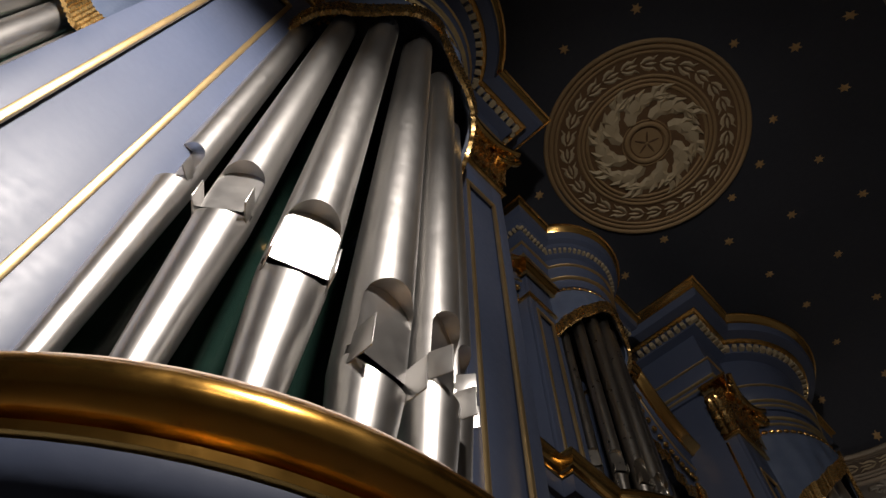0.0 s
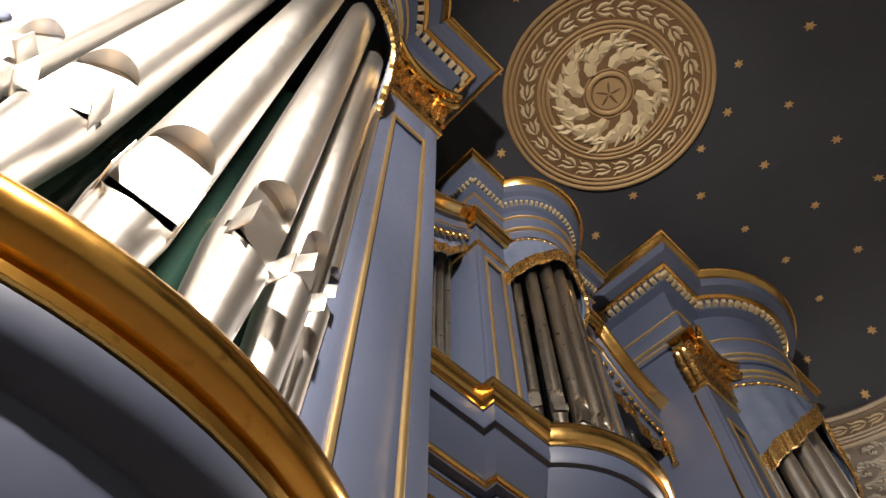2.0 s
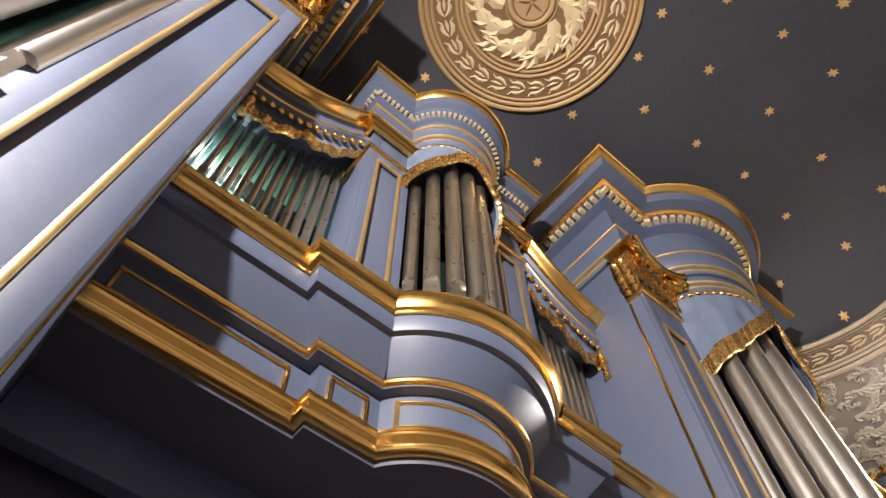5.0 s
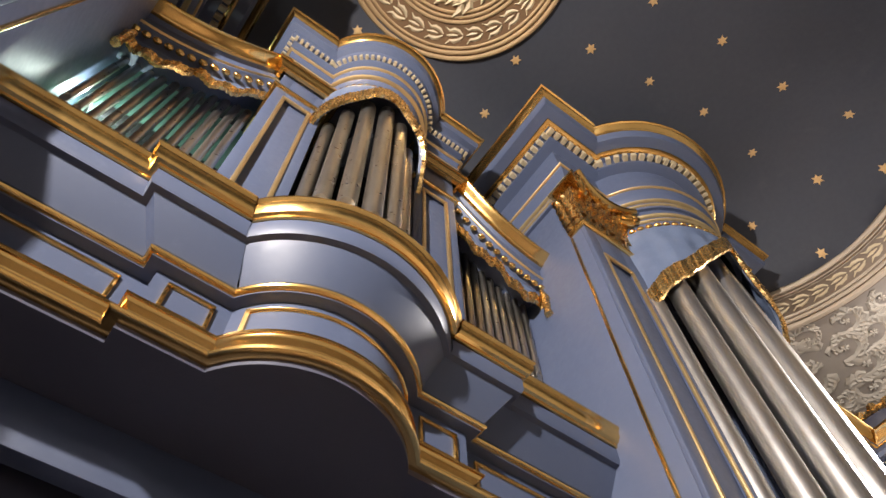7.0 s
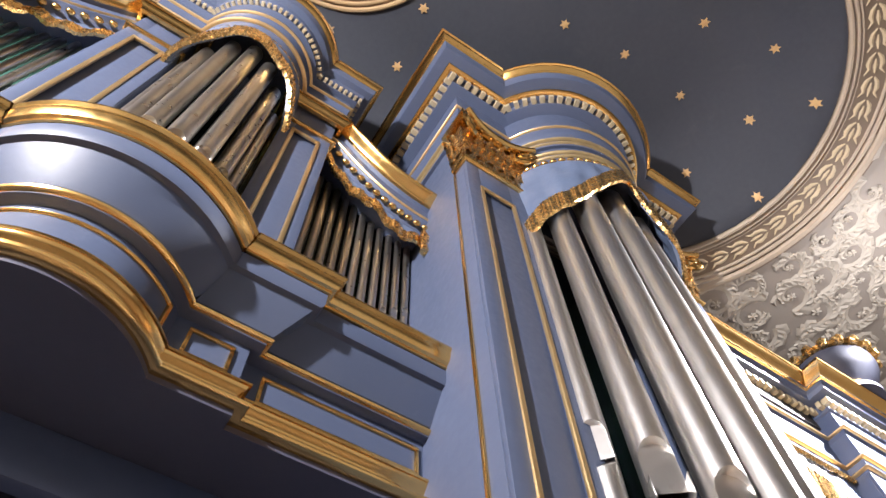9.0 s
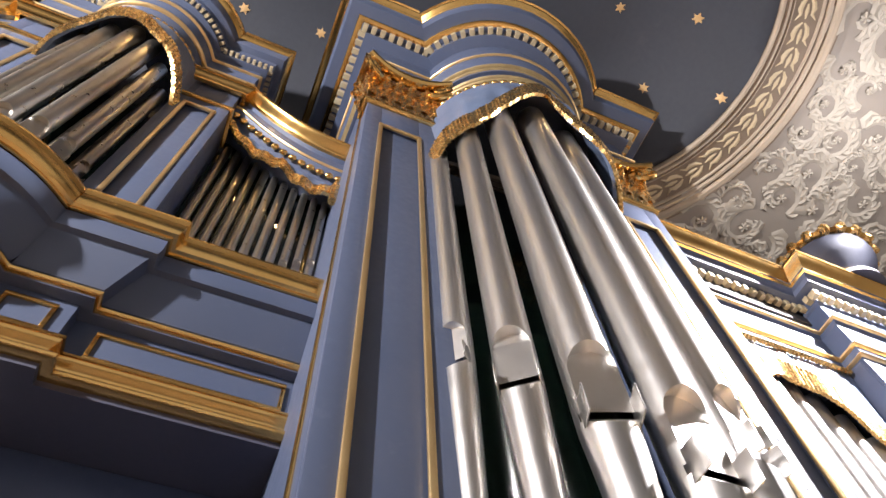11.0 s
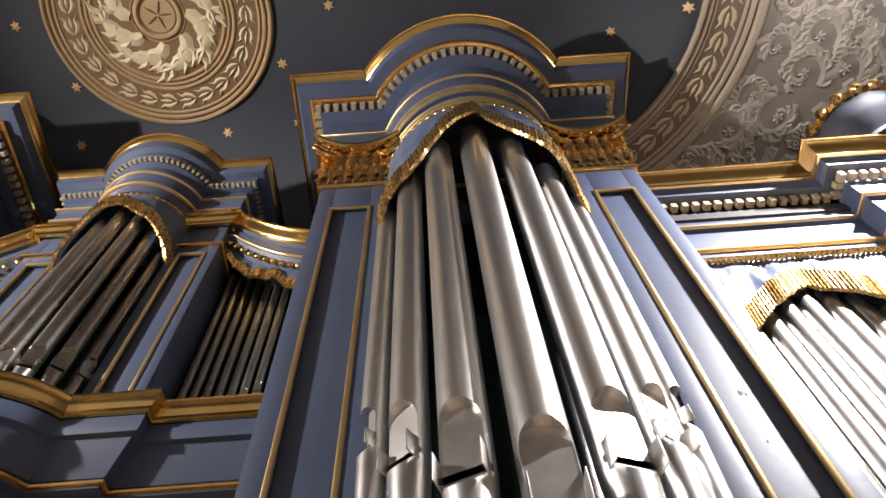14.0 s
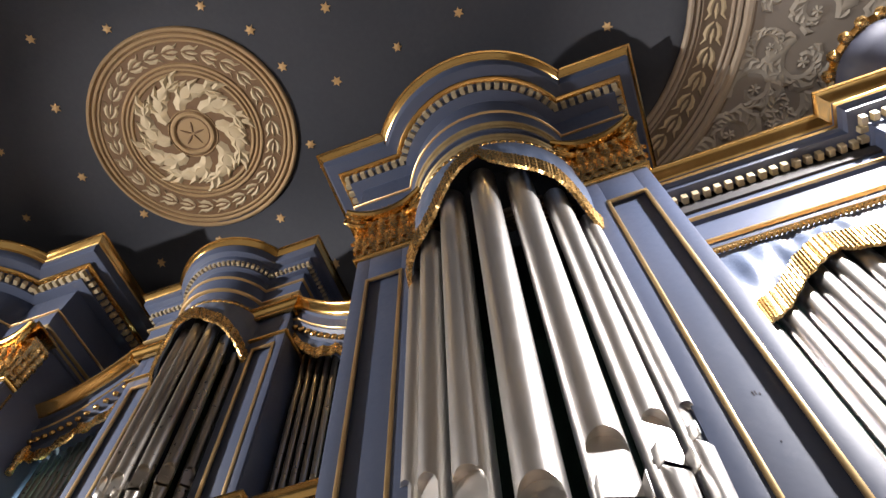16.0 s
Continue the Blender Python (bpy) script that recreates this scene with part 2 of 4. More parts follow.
def bead_mesh(r):
    bm = bmesh.new()
    bmesh.ops.create_uvsphere(bm, u_segments=12, v_segments=8, radius=r)
    for v in bm.verts:
        v.co.x *= 1.35
    return finish(bm, "bead", GOLD)


DENTIL_MESH, SMALL_DENTIL = dentil_mesh(), finish(box((-0.009, -0.014, -0.013), (0.009, 0.02, 0.013), 0.002), "dentil", DENTIL, smooth=False)
BEAD_MESH, SMALL_BEAD = bead_mesh(0.017), bead_mesh(0.013)

# ---- the setting ----
AXIS = 2.51
CEILING = 6.68


def setting(name, bm, material, label, category):
    return tagged(part(name, bm, material), label, category, kind="structure")


setting("floor", box((-4.2, -5.2, -0.2), (7.2, 10.2, 0.0), 0), FLOOR, "unseen wooden loft floor, kept pale to bounce light up", "floor")
setting("wall_west", box((-4.4, -5.2, 0.0), (-4.2, 10.2, 7.4), 0), WALL, "plain plaster wall behind the organ case", "wall")
setting("wall_south", box((-4.4, -5.4, 0.0), (7.4, -5.2, 7.4), 0), WALL, "plain plaster end wall of the loft", "wall")
setting("wall_north", box((-4.4, 10.2, 0.0), (7.4, 10.4, 7.4), 0), WALL, "plain plaster end wall of the loft", "wall")
RIM = 6.25
END_Y, MID_X, END_R = 4.85, -0.05, 1.31


def inside_rim(x, y):
    """Metres inside the rim of the starry vault; negative outside it. The vault is long, with round ends."""
    v = abs(y - 2.43)
    span = END_Y - 2.43
    if v > span:
        return END_R - math.hypot(x - MID_X, v - span)
    k = min((span - v) / 1.6, 1)
    return END_R + 0.30 * k * k * (3 - 2 * k) - abs(x - MID_X)


def vault(x, y):
    d = min(max(inside_rim(x, y), 0), 0.9)
    return CEILING - (CEILING - RIM) * (1 - d / 0.9) ** 2


def vault_bm():
    xs = [-4.2, -3.0] + [-2.2 + 0.08 * k for k in range(58)] + [3.5, 7.2]
    ys = [-5.2, -3.2] + [-2.4 + 0.08 * k for k in range(119)] + [8.4, 10.2]
    bm = bmesh.new()
    low = [[bm.verts.new((x, y, vault(x, y))) for y in ys] for x in xs]
    for a, b in zip(low, low[1:]):
        for k in range(len(ys) - 1):
            bm.faces.new((a[k], b[k], b[k + 1], a[k + 1]))
    add_box(bm, (-4.2, -5.2, CEILING + 0.05), (7.2, 10.2, CEILING + 0.25))
    return bm


ceiling = setting("ceiling", vault_bm(), CEIL, "midnight blue shallow vault strewn with small gilded stars", "ceiling")

STARS = [(0.42, 3.207), (0.779, 3.484), (0.877, 3.957), (1.23, 4.0), (0.103, 3.309), (0.376, 3.78), (0.93, 4.42), (0.469, 4.383), (-0.134, 3.643), (-0.517, 3.25),
         (-0.056, 4.16), (0.502, 4.998), (0.018, 4.664), (0.01, 5.222), (0.16, 5.73), (-0.24, 6.08), (-0.42, 5.632), (-0.962, 3.303), (-1.008, 2.201), (-1.022, 1.646),
         (0.64, 5.49), (0.51, 5.92), (0.904, 1.715), (0.779, 2.252), (0.69, 2.955), (0.41, 1.57), (0.262, 0.97), (-0.137, 1.44), (-0.288, 0.818), (-0.588, 1.727),
         (-1.0, 2.762), (1.07, 2.54), (1.17, 3.02), (1.40, 2.5), (-0.6, 0.3), (-1.446, 3.083)]


def star_bm(bm, x, y, z, r, turn):
    ring = []
    for k in range(12):
        q = r if k % 2 == 0 else r * 0.52
        a = turn + math.pi * k / 6
        ring.append((x + q * math.cos(a), y + q * math.sin(a)))
    low = [bm.verts.new((px, py, vault(px, py) - 0.006)) for px, py in ring]
    high = [bm.verts.new((px, py, vault(px, py) + 0.004)) for px, py in ring]
    tip = bm.verts.new((x, y, z - 0.009))
    for k in range(12):
        bm.faces.new((low[k], low[(k + 1) % 12], tip))
        bm.faces.new((low[k], high[k], high[(k + 1) % 12], low[(k + 1) % 12]))


bm = bmesh.new()
for sx, sy in STARS:
    star_bm(bm, sx, sy, vault(sx, sy), random.uniform(0.036, 0.042), random.uniform(0, 1))
part("painted_stars", bm, STAR, ceiling, "small gilded six-pointed stars", smooth=False)


def lathe(profile, cx, cy, steps=96):
    """A turned ring: profile of (radius, height), closed."""
    bm = bmesh.new()
    rings = [[bm.verts.new((cx + r * math.cos(2 * math.pi * k / steps), cy + r * math.sin(2 * math.pi * k / steps), z)) for r, z in profile] for k in range(steps)]
    m = len(profile)
    for k in range(steps):
        a, b = rings[k], rings[(k + 1) % steps]
        for j in range(m):
            bm.faces.new((a[j], a[(j + 1) % m], b[(j + 1) % m], b[j]))
    return bm


def ring(cx, cy, r0, r1, drop, top=CEILING):
    w = (r1 - r0) * 0.3
    return lathe([(r0, top + 0.01), (r0, top - drop * 0.4), (r0 + w, top - drop), (r1 - w, top - drop), (r1, top - drop * 0.4), (r1, top + 0.01)], cx, cy)


def petal(bm, spine, widths, z, thick):
    """A flat leaf with a raised middle: spine points in plan, half-widths along it."""
    rows = []
    for i, (x, y) in enumerate(spine):
        a, b = spine[max(i - 1, 0)], spine[min(i + 1, len(spine) - 1)]
        dx, dy = b[0] - a[0], b[1] - a[1]
        ln = math.hypot(dx, dy) or 1
        nx, ny, w = -dy / ln, dx / ln, widths[i]
        rows.append([bm.verts.new((x + nx * w, y + ny * w, z)), bm.verts.new((x, y, z - thick)), bm.verts.new((x - nx * w, y - ny * w, z))])
    for r, q in zip(rows, rows[1:]):
        for j in range(2):
            bm.faces.new((r[j], r[j + 1], q[j + 1], q[j]))


def garland_unit(bm, place, turn, size, z):
    """One tulip-like leaf pair of the painted garlands."""
    c, s = math.cos(turn), math.sin(turn)

    def at(u, v):
        return (place[0] + (u * c - v * s) * size, place[1] + (u * s + v * c) * size)
    for m in (1, -1):
        petal(bm, [at(-0.5, 0.05 * m), at(-0.25, 0.26 * m), at(0.05, 0.34 * m), at(0.3, 0.28 * m), at(0.55, 0.50 * m)], [size * k for k in (0.04, 0.11, 0.13, 0.08, 0.02)], z, 0.006)
    petal(bm, [at(-0.2, 0), at(0.15, 0), at(0.5, 0)], [size * k for k in (0.04, 0.11, 0.03)], z, 0.006)


def ring_of(parent, name, mesh, centre, count):
    """Alike leaves set in a ring round a centre, sharing one mesh."""
    for k in range(count):
        ob = new(name, mesh)
        hang(ob, parent)
        ob.matrix_basis = Matrix.Translation(centre) @ Matrix.Rotation(2 * math.pi * k / count, 4, "Z")


def medallion(cx, cy, R):
    md = thing("ceiling_medallion", "round tan ceiling medallion with leaf garland and acanthus whirl", "medallion", at=(cx, cy, CEILING))
    z = CEILING
    part("ground", lathe([(0.001, z + 0.01), (0.001, z - 0.006), (R, z - 0.006), (R, z + 0.01)], cx, cy), BROWN, md)
    for r0, r1, d in ((0.955, 1.0, 0.022), (0.905, 0.945, 0.018), (0.865, 0.895, 0.014), (0.640, 0.675, 0.016), (0.60, 0.63, 0.014), (0.555, 0.59, 0.016), (0.165, 0.215, 0.022), (0.225, 0.24, 0.012)):
        part("moulding", ring(cx, cy, r0 * R, r1 * R, d), TAN, md)
    part("boss", lathe([(0.001, z), (0.001, z - 0.012), (0.15 * R, z - 0.010), (0.15 * R, z)], cx, cy, 48), TAN, md)
    unit = bmesh.new()
    garland_unit(unit, (0.77 * R, 0), math.pi / 2, 0.150 * R, -0.008)
    ring_of(md, "garland_leaf", finish(unit, "garland_leaf", CREAM), (cx, cy, z), 27)
    g = bmesh.new()
    spine, widths = [], []
    for i in range(9):
        t = i / 8
        r, a = (0.245 + 0.27 * t ** 0.75) * R, 1.05 * t ** 1.25
        spine.append((r * math.cos(a), r * math.sin(a)))
        widths.append(R * (0.040 + 0.030 * math.sin(math.pi * t) - 0.046 * t ** 3 + 0.010 * (i % 2)))
    petal(g, spine, widths, -0.008, 0.016)
    for j in (2, 4, 6, 7):
        x, y = spine[j]
        ang = math.atan2(spine[j][1] - spine[j - 1][1], spine[j][0] - spine[j - 1][0])
        for side in (0.8, -0.9):
            tip = ang + side
            n1, n2 = 0.075 * R, 0.150 * R
            petal(g, [(x, y), (x + n1 * math.cos(tip), y + n1 * math.sin(tip)), (x + n2 * math.cos(tip - side * 0.5), y + n2 * math.sin(tip - side * 0.5))], [0.024 * R, 0.034 * R, 0.003 * R], -0.010, 0.012)
    ring_of(md, "acanthus_leaf", finish(g, "acanthus_leaf", CREAM), (cx, cy, z), 8)
    g = bmesh.new()
    for k in range(5):
        a = 2 * math.pi * k / 5 + 0.3
        petal(g, [(cx + 0.012 * math.cos(a), cy + 0.012 * math.sin(a)), (cx + 0.05 * math.cos(a), cy + 0.05 * math.sin(a)), (cx + 0.095 * math.cos(a), cy + 0.095 * math.sin(a))], [0.006, 0.009, 0.004], z - 0.014, 0.004)
    part("boss_rosette", g, BROWN, md)
    return md


medallion(-0.122, 2.443, 0.80)


def cove_outline(grow, y_from=-0.2):
    """Plan of the vault's rim: along the nave side, round the far end, and a little way back."""
    pts = []
    for k in range(26):
        y = y_from + (END_Y - y_from) * k / 25
        pts.append((MID_X + inside_rim(MID_X, y) + grow, y))
    r = END_R + grow
    pts += [(MID_X + r * math.cos(radians(a)), END_Y + r * math.sin(radians(a))) for a in range(5, 181, 5)]
    return pts + [(MID_X - r - 0.02, END_Y - 0.4)]


def border():
    bd = thing("ceiling_border", "tan moulded border with painted leaf garland round the starry ceiling", "border", at=(-0.2, 6.2, RIM))
    z = RIM
    part("ground", sweep(cove_outline(0), [(0.0, z + 0.01), (0.0, z - 0.006), (0.46, z - 0.006), (0.46, z + 0.01)]), BORDER_GROUND, bd)
    for o0, o1, d in ((0.0, 0.035, 0.03), (0.045, 0.075, 0.022), (0.085, 0.10, 0.016), (0.285, 0.31, 0.02), (0.32, 0.36, 0.026), (0.37, 0.44, 0.034)):
        part("moulding", sweep(cove_outline(0), [(o0, z + 0.005), (o0, z - d * 0.5), (o0 * 0.7 + o1 * 0.3, z - d), (o0 * 0.3 + o1 * 0.7, z - d), (o1, z - d * 0.5), (o1, z + 0.005)]), BORDER_TAN, bd)
    g = bmesh.new()
    for x, y, a in along(offset_path(cove_outline(0), 0.19), 0.165, 0.05):
        garland_unit(g, (x, y), a, 0.142, z - 0.008)
    part("leaf_garland", g, CREAM, bd, "cream leaf garland of the border")
    return bd


border()


def scroll_field():
    """The grisaille acanthus field beyond the border."""
    fd = thing("acanthus_field", "grey and cream acanthus scrollwork field beyond the ceiling border", "ornament", kind="structure", at=(-0.2, 7.6, RIM))
    z = RIM
    outer = [(3.2, -1.3), (3.2, 9.6), (-3.4, 9.6), (-3.4, 4.5)]
    inner = [p for p in cove_outline(0.445)]
    bm = bmesh.new()
    n = len(inner)
    top = []
    for i, (x, y) in enumerate(inner):
        a = math.atan2(y - END_Y, x - MID_X)
        far = (3.2, y) if i < 26 else ((-3.4, y) if i == n - 1 else (4.6 * math.cos(a), END_Y + 4.6 * math.sin(a)))
        top.append((bm.verts.new((x, y, z - 0.004)), bm.verts.new((far[0], far[1], z - 0.004))))
    for p, q in zip(top, top[1:]):
        bm.faces.new((p[0], p[1], q[1], q[0]))
    part("painted_ground", bm, GREY_FIELD, fd)
    rng = random.Random(5)
    g = bmesh.new()
    centres = []
    for grow in (0.60, 0.86, 1.13, 1.42, 1.75, 2.1, 2.5):
        r = END_R + grow
        n = int(3.6 * r / 0.27)
        for k in range(n):
            t = radians(-24 + 216 * (k + (0.5 if int(grow * 10) % 2 else 0)) / n) + rng.uniform(-0.05, 0.05)
            centres.append((MID_X + r * math.cos(t), END_Y + r * math.sin(t), rng.uniform(0.12, 0.19), rng.choice((1, -1)), rng.uniform(0, 6.28)))
    for cx, cy, size, sense, a0 in centres:
        spine, widths = [], []
        turns = rng.uniform(1.5, 2.1)
        for i in range(18):
            t = i / 17
            r = size * (1.0 - 0.78 * t)
            a = a0 + sense * turns * math.pi * t
            spine.append((cx + r * math.cos(a), cy + r * math.sin(a)))
            widths.append(size * (0.17 - 0.07 * t + 0.03 * (i % 2)))
        petal(g, spine, widths, z - 0.005, 0.010)
        for j in range(0, 14):
            x, y = spine[j]
            out = math.atan2(y - cy, x - cx) + sense * rng.uniform(0.5, 1.0)
            ln = size * rng.uniform(0.45, 0.95) * (1 - 0.03 * j)
            tip = out + sense * rng.uniform(0.5, 1.3)
            petal(g, [(x, y), (x + 0.5 * ln * math.cos(out), y + 0.5 * ln * math.sin(out)), (x + 0.85 * ln * math.cos((out + tip) / 2), y + 0.85 * ln * math.sin((out + tip) / 2)), (x + ln * math.cos(tip), y + ln * math.sin(tip))], [ln * 0.15, ln * 0.30, ln * 0.24, ln * 0.03], z - 0.006 - 0.003 * (j % 3), 0.010)
        for k in range(6):
            a = a0 + k * math.pi / 3
            petal(g, [(cx, cy), (cx + 0.10 * size * math.cos(a), cy + 0.10 * size * math.sin(a)), (cx + 0.22 * size * math.cos(a), cy + 0.22 * size * math.sin(a))], [0.03 * size, 0.08 * size, 0.01], z - 0.016, 0.010)
    part("acanthus_scrolls", g, GREY_STUCCO, fd, "pale scrolling acanthus leaves")
    return fd


scroll_field()


# ---- organ pipes ----
def organ_pipe(x, y, toe, mouth, top, r, facing, material, ears=True, label="slender polished tin organ pipe with arched mouth", group="organ pipes"):
    """A flue pipe: tapered foot, mouth slot with lower lip and ears, body with an arched upper lip. facing: degrees, 0 looks along +x."""
    pipe = thing("organ_pipe", label, "organ pipe", group, at=(x, y, toe))
    turn = Matrix.Translation((x, y, 0)) @ Matrix.Rotation(radians(facing), 4, "Z")
    gape, wide = 0.36 * r, radians(62)
    flat, half = r * math.cos(wide), r * math.sin(wide)
    cols = [wide * (k / 8 - 1) for k in range(17)]
    rest = [wide + (2 * math.pi - 2 * wide) * k / 20 for k in range(1, 20)]
    arch = 3.1 * r

    def height(a):
        w = min(abs(r * math.sin(a)) / half, 1)
        return mouth + (arch - half * 1.0) + half * 1.0 * math.sqrt(max(1 - w * w, 0))

    bm = bmesh.new()

    def vert(rad, a, z, fx=None):
        return bm.verts.new(turn @ Vector((rad * math.cos(a) if fx is None else fx, rad * math.sin(a), z)))
    front = []
    for a in cols:
        edge = abs(abs(a) - wide) < 1e-6
        lo, hi = vert(r, a, mouth, flat - 0.05 * r), vert(r, a, height(a), flat if edge else flat - 0.02 * r)
        cy = hi if edge else vert(r, a, height(a) + 0.0015)
        front.append((lo, hi, cy, vert(r, a, top)))
    back = [(vert(r, a, mouth - gape), vert(r, a, mouth), vert(r, a, top)) for a in rest]
    for p, q in zip(front, front[1:]):
        f = bm.faces.new((p[0], q[0], q[1], p[1]))
        if p[1] is not p[2] or q[1] is not q[2]:
            bm.faces.new([v for v in (p[1], q[1], q[2] if q[2] is not q[1] else None, p[2] if p[2] is not p[1] else None) if v])
        bm.faces.new((p[2], q[2], q[3], p[3]))
    chain = [(None, front[-1][0], front[-1][2], front[-1][3])] + [(b[0], b[1], None, b[2]) for b in back] + [(None, front[0][0], front[0][2], front[0][3])]
    for p, q in zip(chain, chain[1:]):
        a, b = [p[1]] + ([p[2]] if p[2] else []) + [p[3]], [q[1]] + ([q[2]] if q[2] else []) + [q[3]]
        bm.faces.new(a + b[::-1])
    for p, q in zip(back, back[1:]):
        bm.faces.new((p[0], q[0], q[1], p[1]))
    rim = [c[3] for c in front] + [b[2] for b in back]
    inner = [bm.verts.new(v.co.lerp(turn @ Vector((0, 0, top)), 0.06)) for v in rim]
    deep = [bm.verts.new(v.co - Vector((0, 0, 0.25))) for v in inner]
    m = len(rim)
    for k in range(m):
        j = (k + 1) % m
        bm.faces.new((rim[k], rim[j], inner[j], inner[k]))
        bm.faces.new((inner[k], inner[j], deep[j], deep[k]))
    part("body", bm, material, pipe)

    bm = bmesh.new()
    lip = mouth - gape
    spots = cols + rest
    drop = 1.3 * half
    low_r = r * 0.42

    def cone(z):
        return low_r + (r - low_r) * max(min((z - toe) / (lip - toe), 1), 0)
    rows = []
    for k, a in enumerate(spots):
        inside = k < 17 and abs(abs(a) - wide) > 1e-6
        if inside:
            w = abs(r * math.sin(a)) / half
            z = lip - drop * math.sqrt(max(1 - w * w, 0)) * 0.55
            rows.append((vert(r, a, lip, flat - 0.04 * r), vert(cone(z), a, z), vert(low_r, a, toe)))
        else:
            v = vert(r, a, lip)
            rows.append((v, v, vert(low_r, a, toe)))
    m = len(rows)
    for k in range(m):
        p, q = rows[k], rows[(k + 1) % m]
        face = [p[0], q[0]] + ([q[1]] if q[1] is not q[0] else []) + ([p[1]] if p[1] is not p[0] else [])
        if len(face) > 2:
            bm.faces.new(face)
        bm.faces.new((p[1], q[1], q[2], p[2]))
    part("foot", bm, material, pipe)
    bm = bmesh.new()
    lang = [vert(r * 0.97, 2 * math.pi * k / 24, lip - 0.002) for k in range(24)]
    for v in lang:
        local = turn.inverted() @ v.co
        local.x = min(local.x, flat - 0.10 * r)
        v.co = turn @ local
    bm.faces.new(lang)
    low = [bm.verts.new(v.co - Vector((0, 0, 0.004))) for v in lang]
    for k in range(24):
        bm.faces.new((lang[k], lang[(k + 1) % 24], low[(k + 1) % 24], low[k]))
    # Near-black languid paints in the shade of the mouth slot.
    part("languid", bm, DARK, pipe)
    if ears:
        for m in (1, -1):
            e = bmesh.new()
            add_box(e, (flat - 0.25 * r, m * half * 1.0 - 0.002, lip - 0.35 * r), (flat + 0.72 * r, m * half * 1.0 + 0.002, mouth + 0.55 * r), 0.0018)
            bmesh.ops.transform(e, matrix=turn, verts=e.verts)
            part("ear", e, material, pipe)
    return pipe


# ---- carved ornament ----
def strip(points_low, points_high, thick, bm=None):
    """A thick ribbon between two rows of 3D points; thick: (dx, dy) backward vector per point."""
    bm = bm or bmesh.new()
    f = [(bm.verts.new(a), bm.verts.new(b), bm.verts.new(Vector(a) + Vector(t)), bm.verts.new(Vector(b) + Vector(t))) for a, b, t in zip(points_low, points_high, thick)]
    for p, q in zip(f, f[1:]):
        bm.faces.new((p[0], q[0], q[1], p[1]))
        bm.faces.new((p[2], p[3], q[3], q[2]))
        bm.faces.new((p[0], p[2], q[2], q[0]))
        bm.faces.new((p[1], q[1], q[3], p[3]))
    for p in (f[0], f[-1]):
        bm.faces.new((p[0], p[1], p[3], p[2]))
    return bm


def drapery(parent, path, top, edge, fringe, out=0.02, fold=0.018, seed=1):
    """Carved cloth hanging over the pipes along a plan path, with a pleated gilt fringe. edge(u): lower edge height, u from 0 to 1."""
    rng = random.Random(seed)
    spots = along(path, 0.008)
    n = len(spots)
    lo, hi, th, flo, fhi = [], [], [], [], []
    rows = 7
    grid = []
    phase = [rng.uniform(0, 6.28) for _ in range(3)]
    for i, (x, y, a) in enumerate(spots):
        u = i / (n - 1)
        nx, ny = math.sin(a), -math.cos(a)
        z1 = edge(u)
        col = []
        for k in range(rows + 1):
            t = k / rows
            z = top + (z1 - top) * t
            o = out + fold * t * (math.sin(18 * u + 5 * t + phase[0]) + (1 - t) * (1.4 * math.sin(41 * u - 7 * t + phase[1]) + 0.8 * math.sin(70 * u + phase[2])))
            col.append((x + nx * o, y + ny * o, z))
        grid.append(col)
        pleat = rng.uniform(0.002, 0.006) * (1 if i % 2 else 0)
        o2 = out + 0.022 + pleat + fold * math.sin(18 * u + 5 + phase[0])
        wob = 0.005 * math.sin(37 * u + phase[1]) + 0.003 * math.sin(90 * u)
        z_tip = rng.uniform(-0.004, 0.002)
        flo.append((x + nx * (o2 - 0.12 * fringe), y + ny * (o2 - 0.12 * fringe), z1 - fringe * 0.55 + wob + z_tip))
        fhi.append((x + nx * o2, y + ny * o2, z1 + fringe * 0.45 + wob))
        th.append((-nx * 0.018, -ny * 0.018, 0))
    bm = bmesh.new()
    front = [[bm.verts.new(p) for p in col] for col in grid]
    rear = [[bm.verts.new(Vector(p) + Vector(t)) for p in col] for col, t in zip(grid, th)]
    for side in (front, rear):
        for p, q in zip(side, side[1:]):
            for k in range(rows):
                bm.faces.new((p[k], q[k], q[k + 1], p[k + 1]))
    for i in range(n - 1):
        for k in (0, rows):
            bm.faces.new((front[i][k], front[i + 1][k], rear[i + 1][k], rear[i][k]))
    cloth = part("drapery", bm, CLOTH, parent, "carved blue cloth swag")
    part("fringe", strip(flo, fhi, th), GOLD_CARVED, cloth, "pleated gilt fringe")
    return cloth


def rod(points, radius, sides=8, bm=None):
    """A round rod along 3D points; radius a number or one per point."""
    bm = bm or bmesh.new()
    rings = []
    n = len(points)
    for i, p in enumerate(points):
        d = (Vector(points[min(i + 1, n - 1)]) - Vector(points[max(i - 1, 0)])).normalized()
        u = d.orthogonal().normalized() if abs(d.z) > 0.95 else d.cross(Vector((0, 0, 1))).normalized()
        w = d.cross(u)
        r = radius[i] if isinstance(radius, (list, tuple)) else radius
        rings.append([bm.verts.new(Vector(p) + r * (math.cos(2 * math.pi * k / sides) * u + math.sin(2 * math.pi * k / sides) * w)) for k in range(sides)])
    for a, b in zip(rings, rings[1:]):
        for k in range(sides):
            j = (k + 1) % sides
            bm.faces.new((a[k], a[j], b[j], b[k]))
    bm.faces.new(rings[0][::-1])
    bm.faces.new(rings[-1])
    return bm


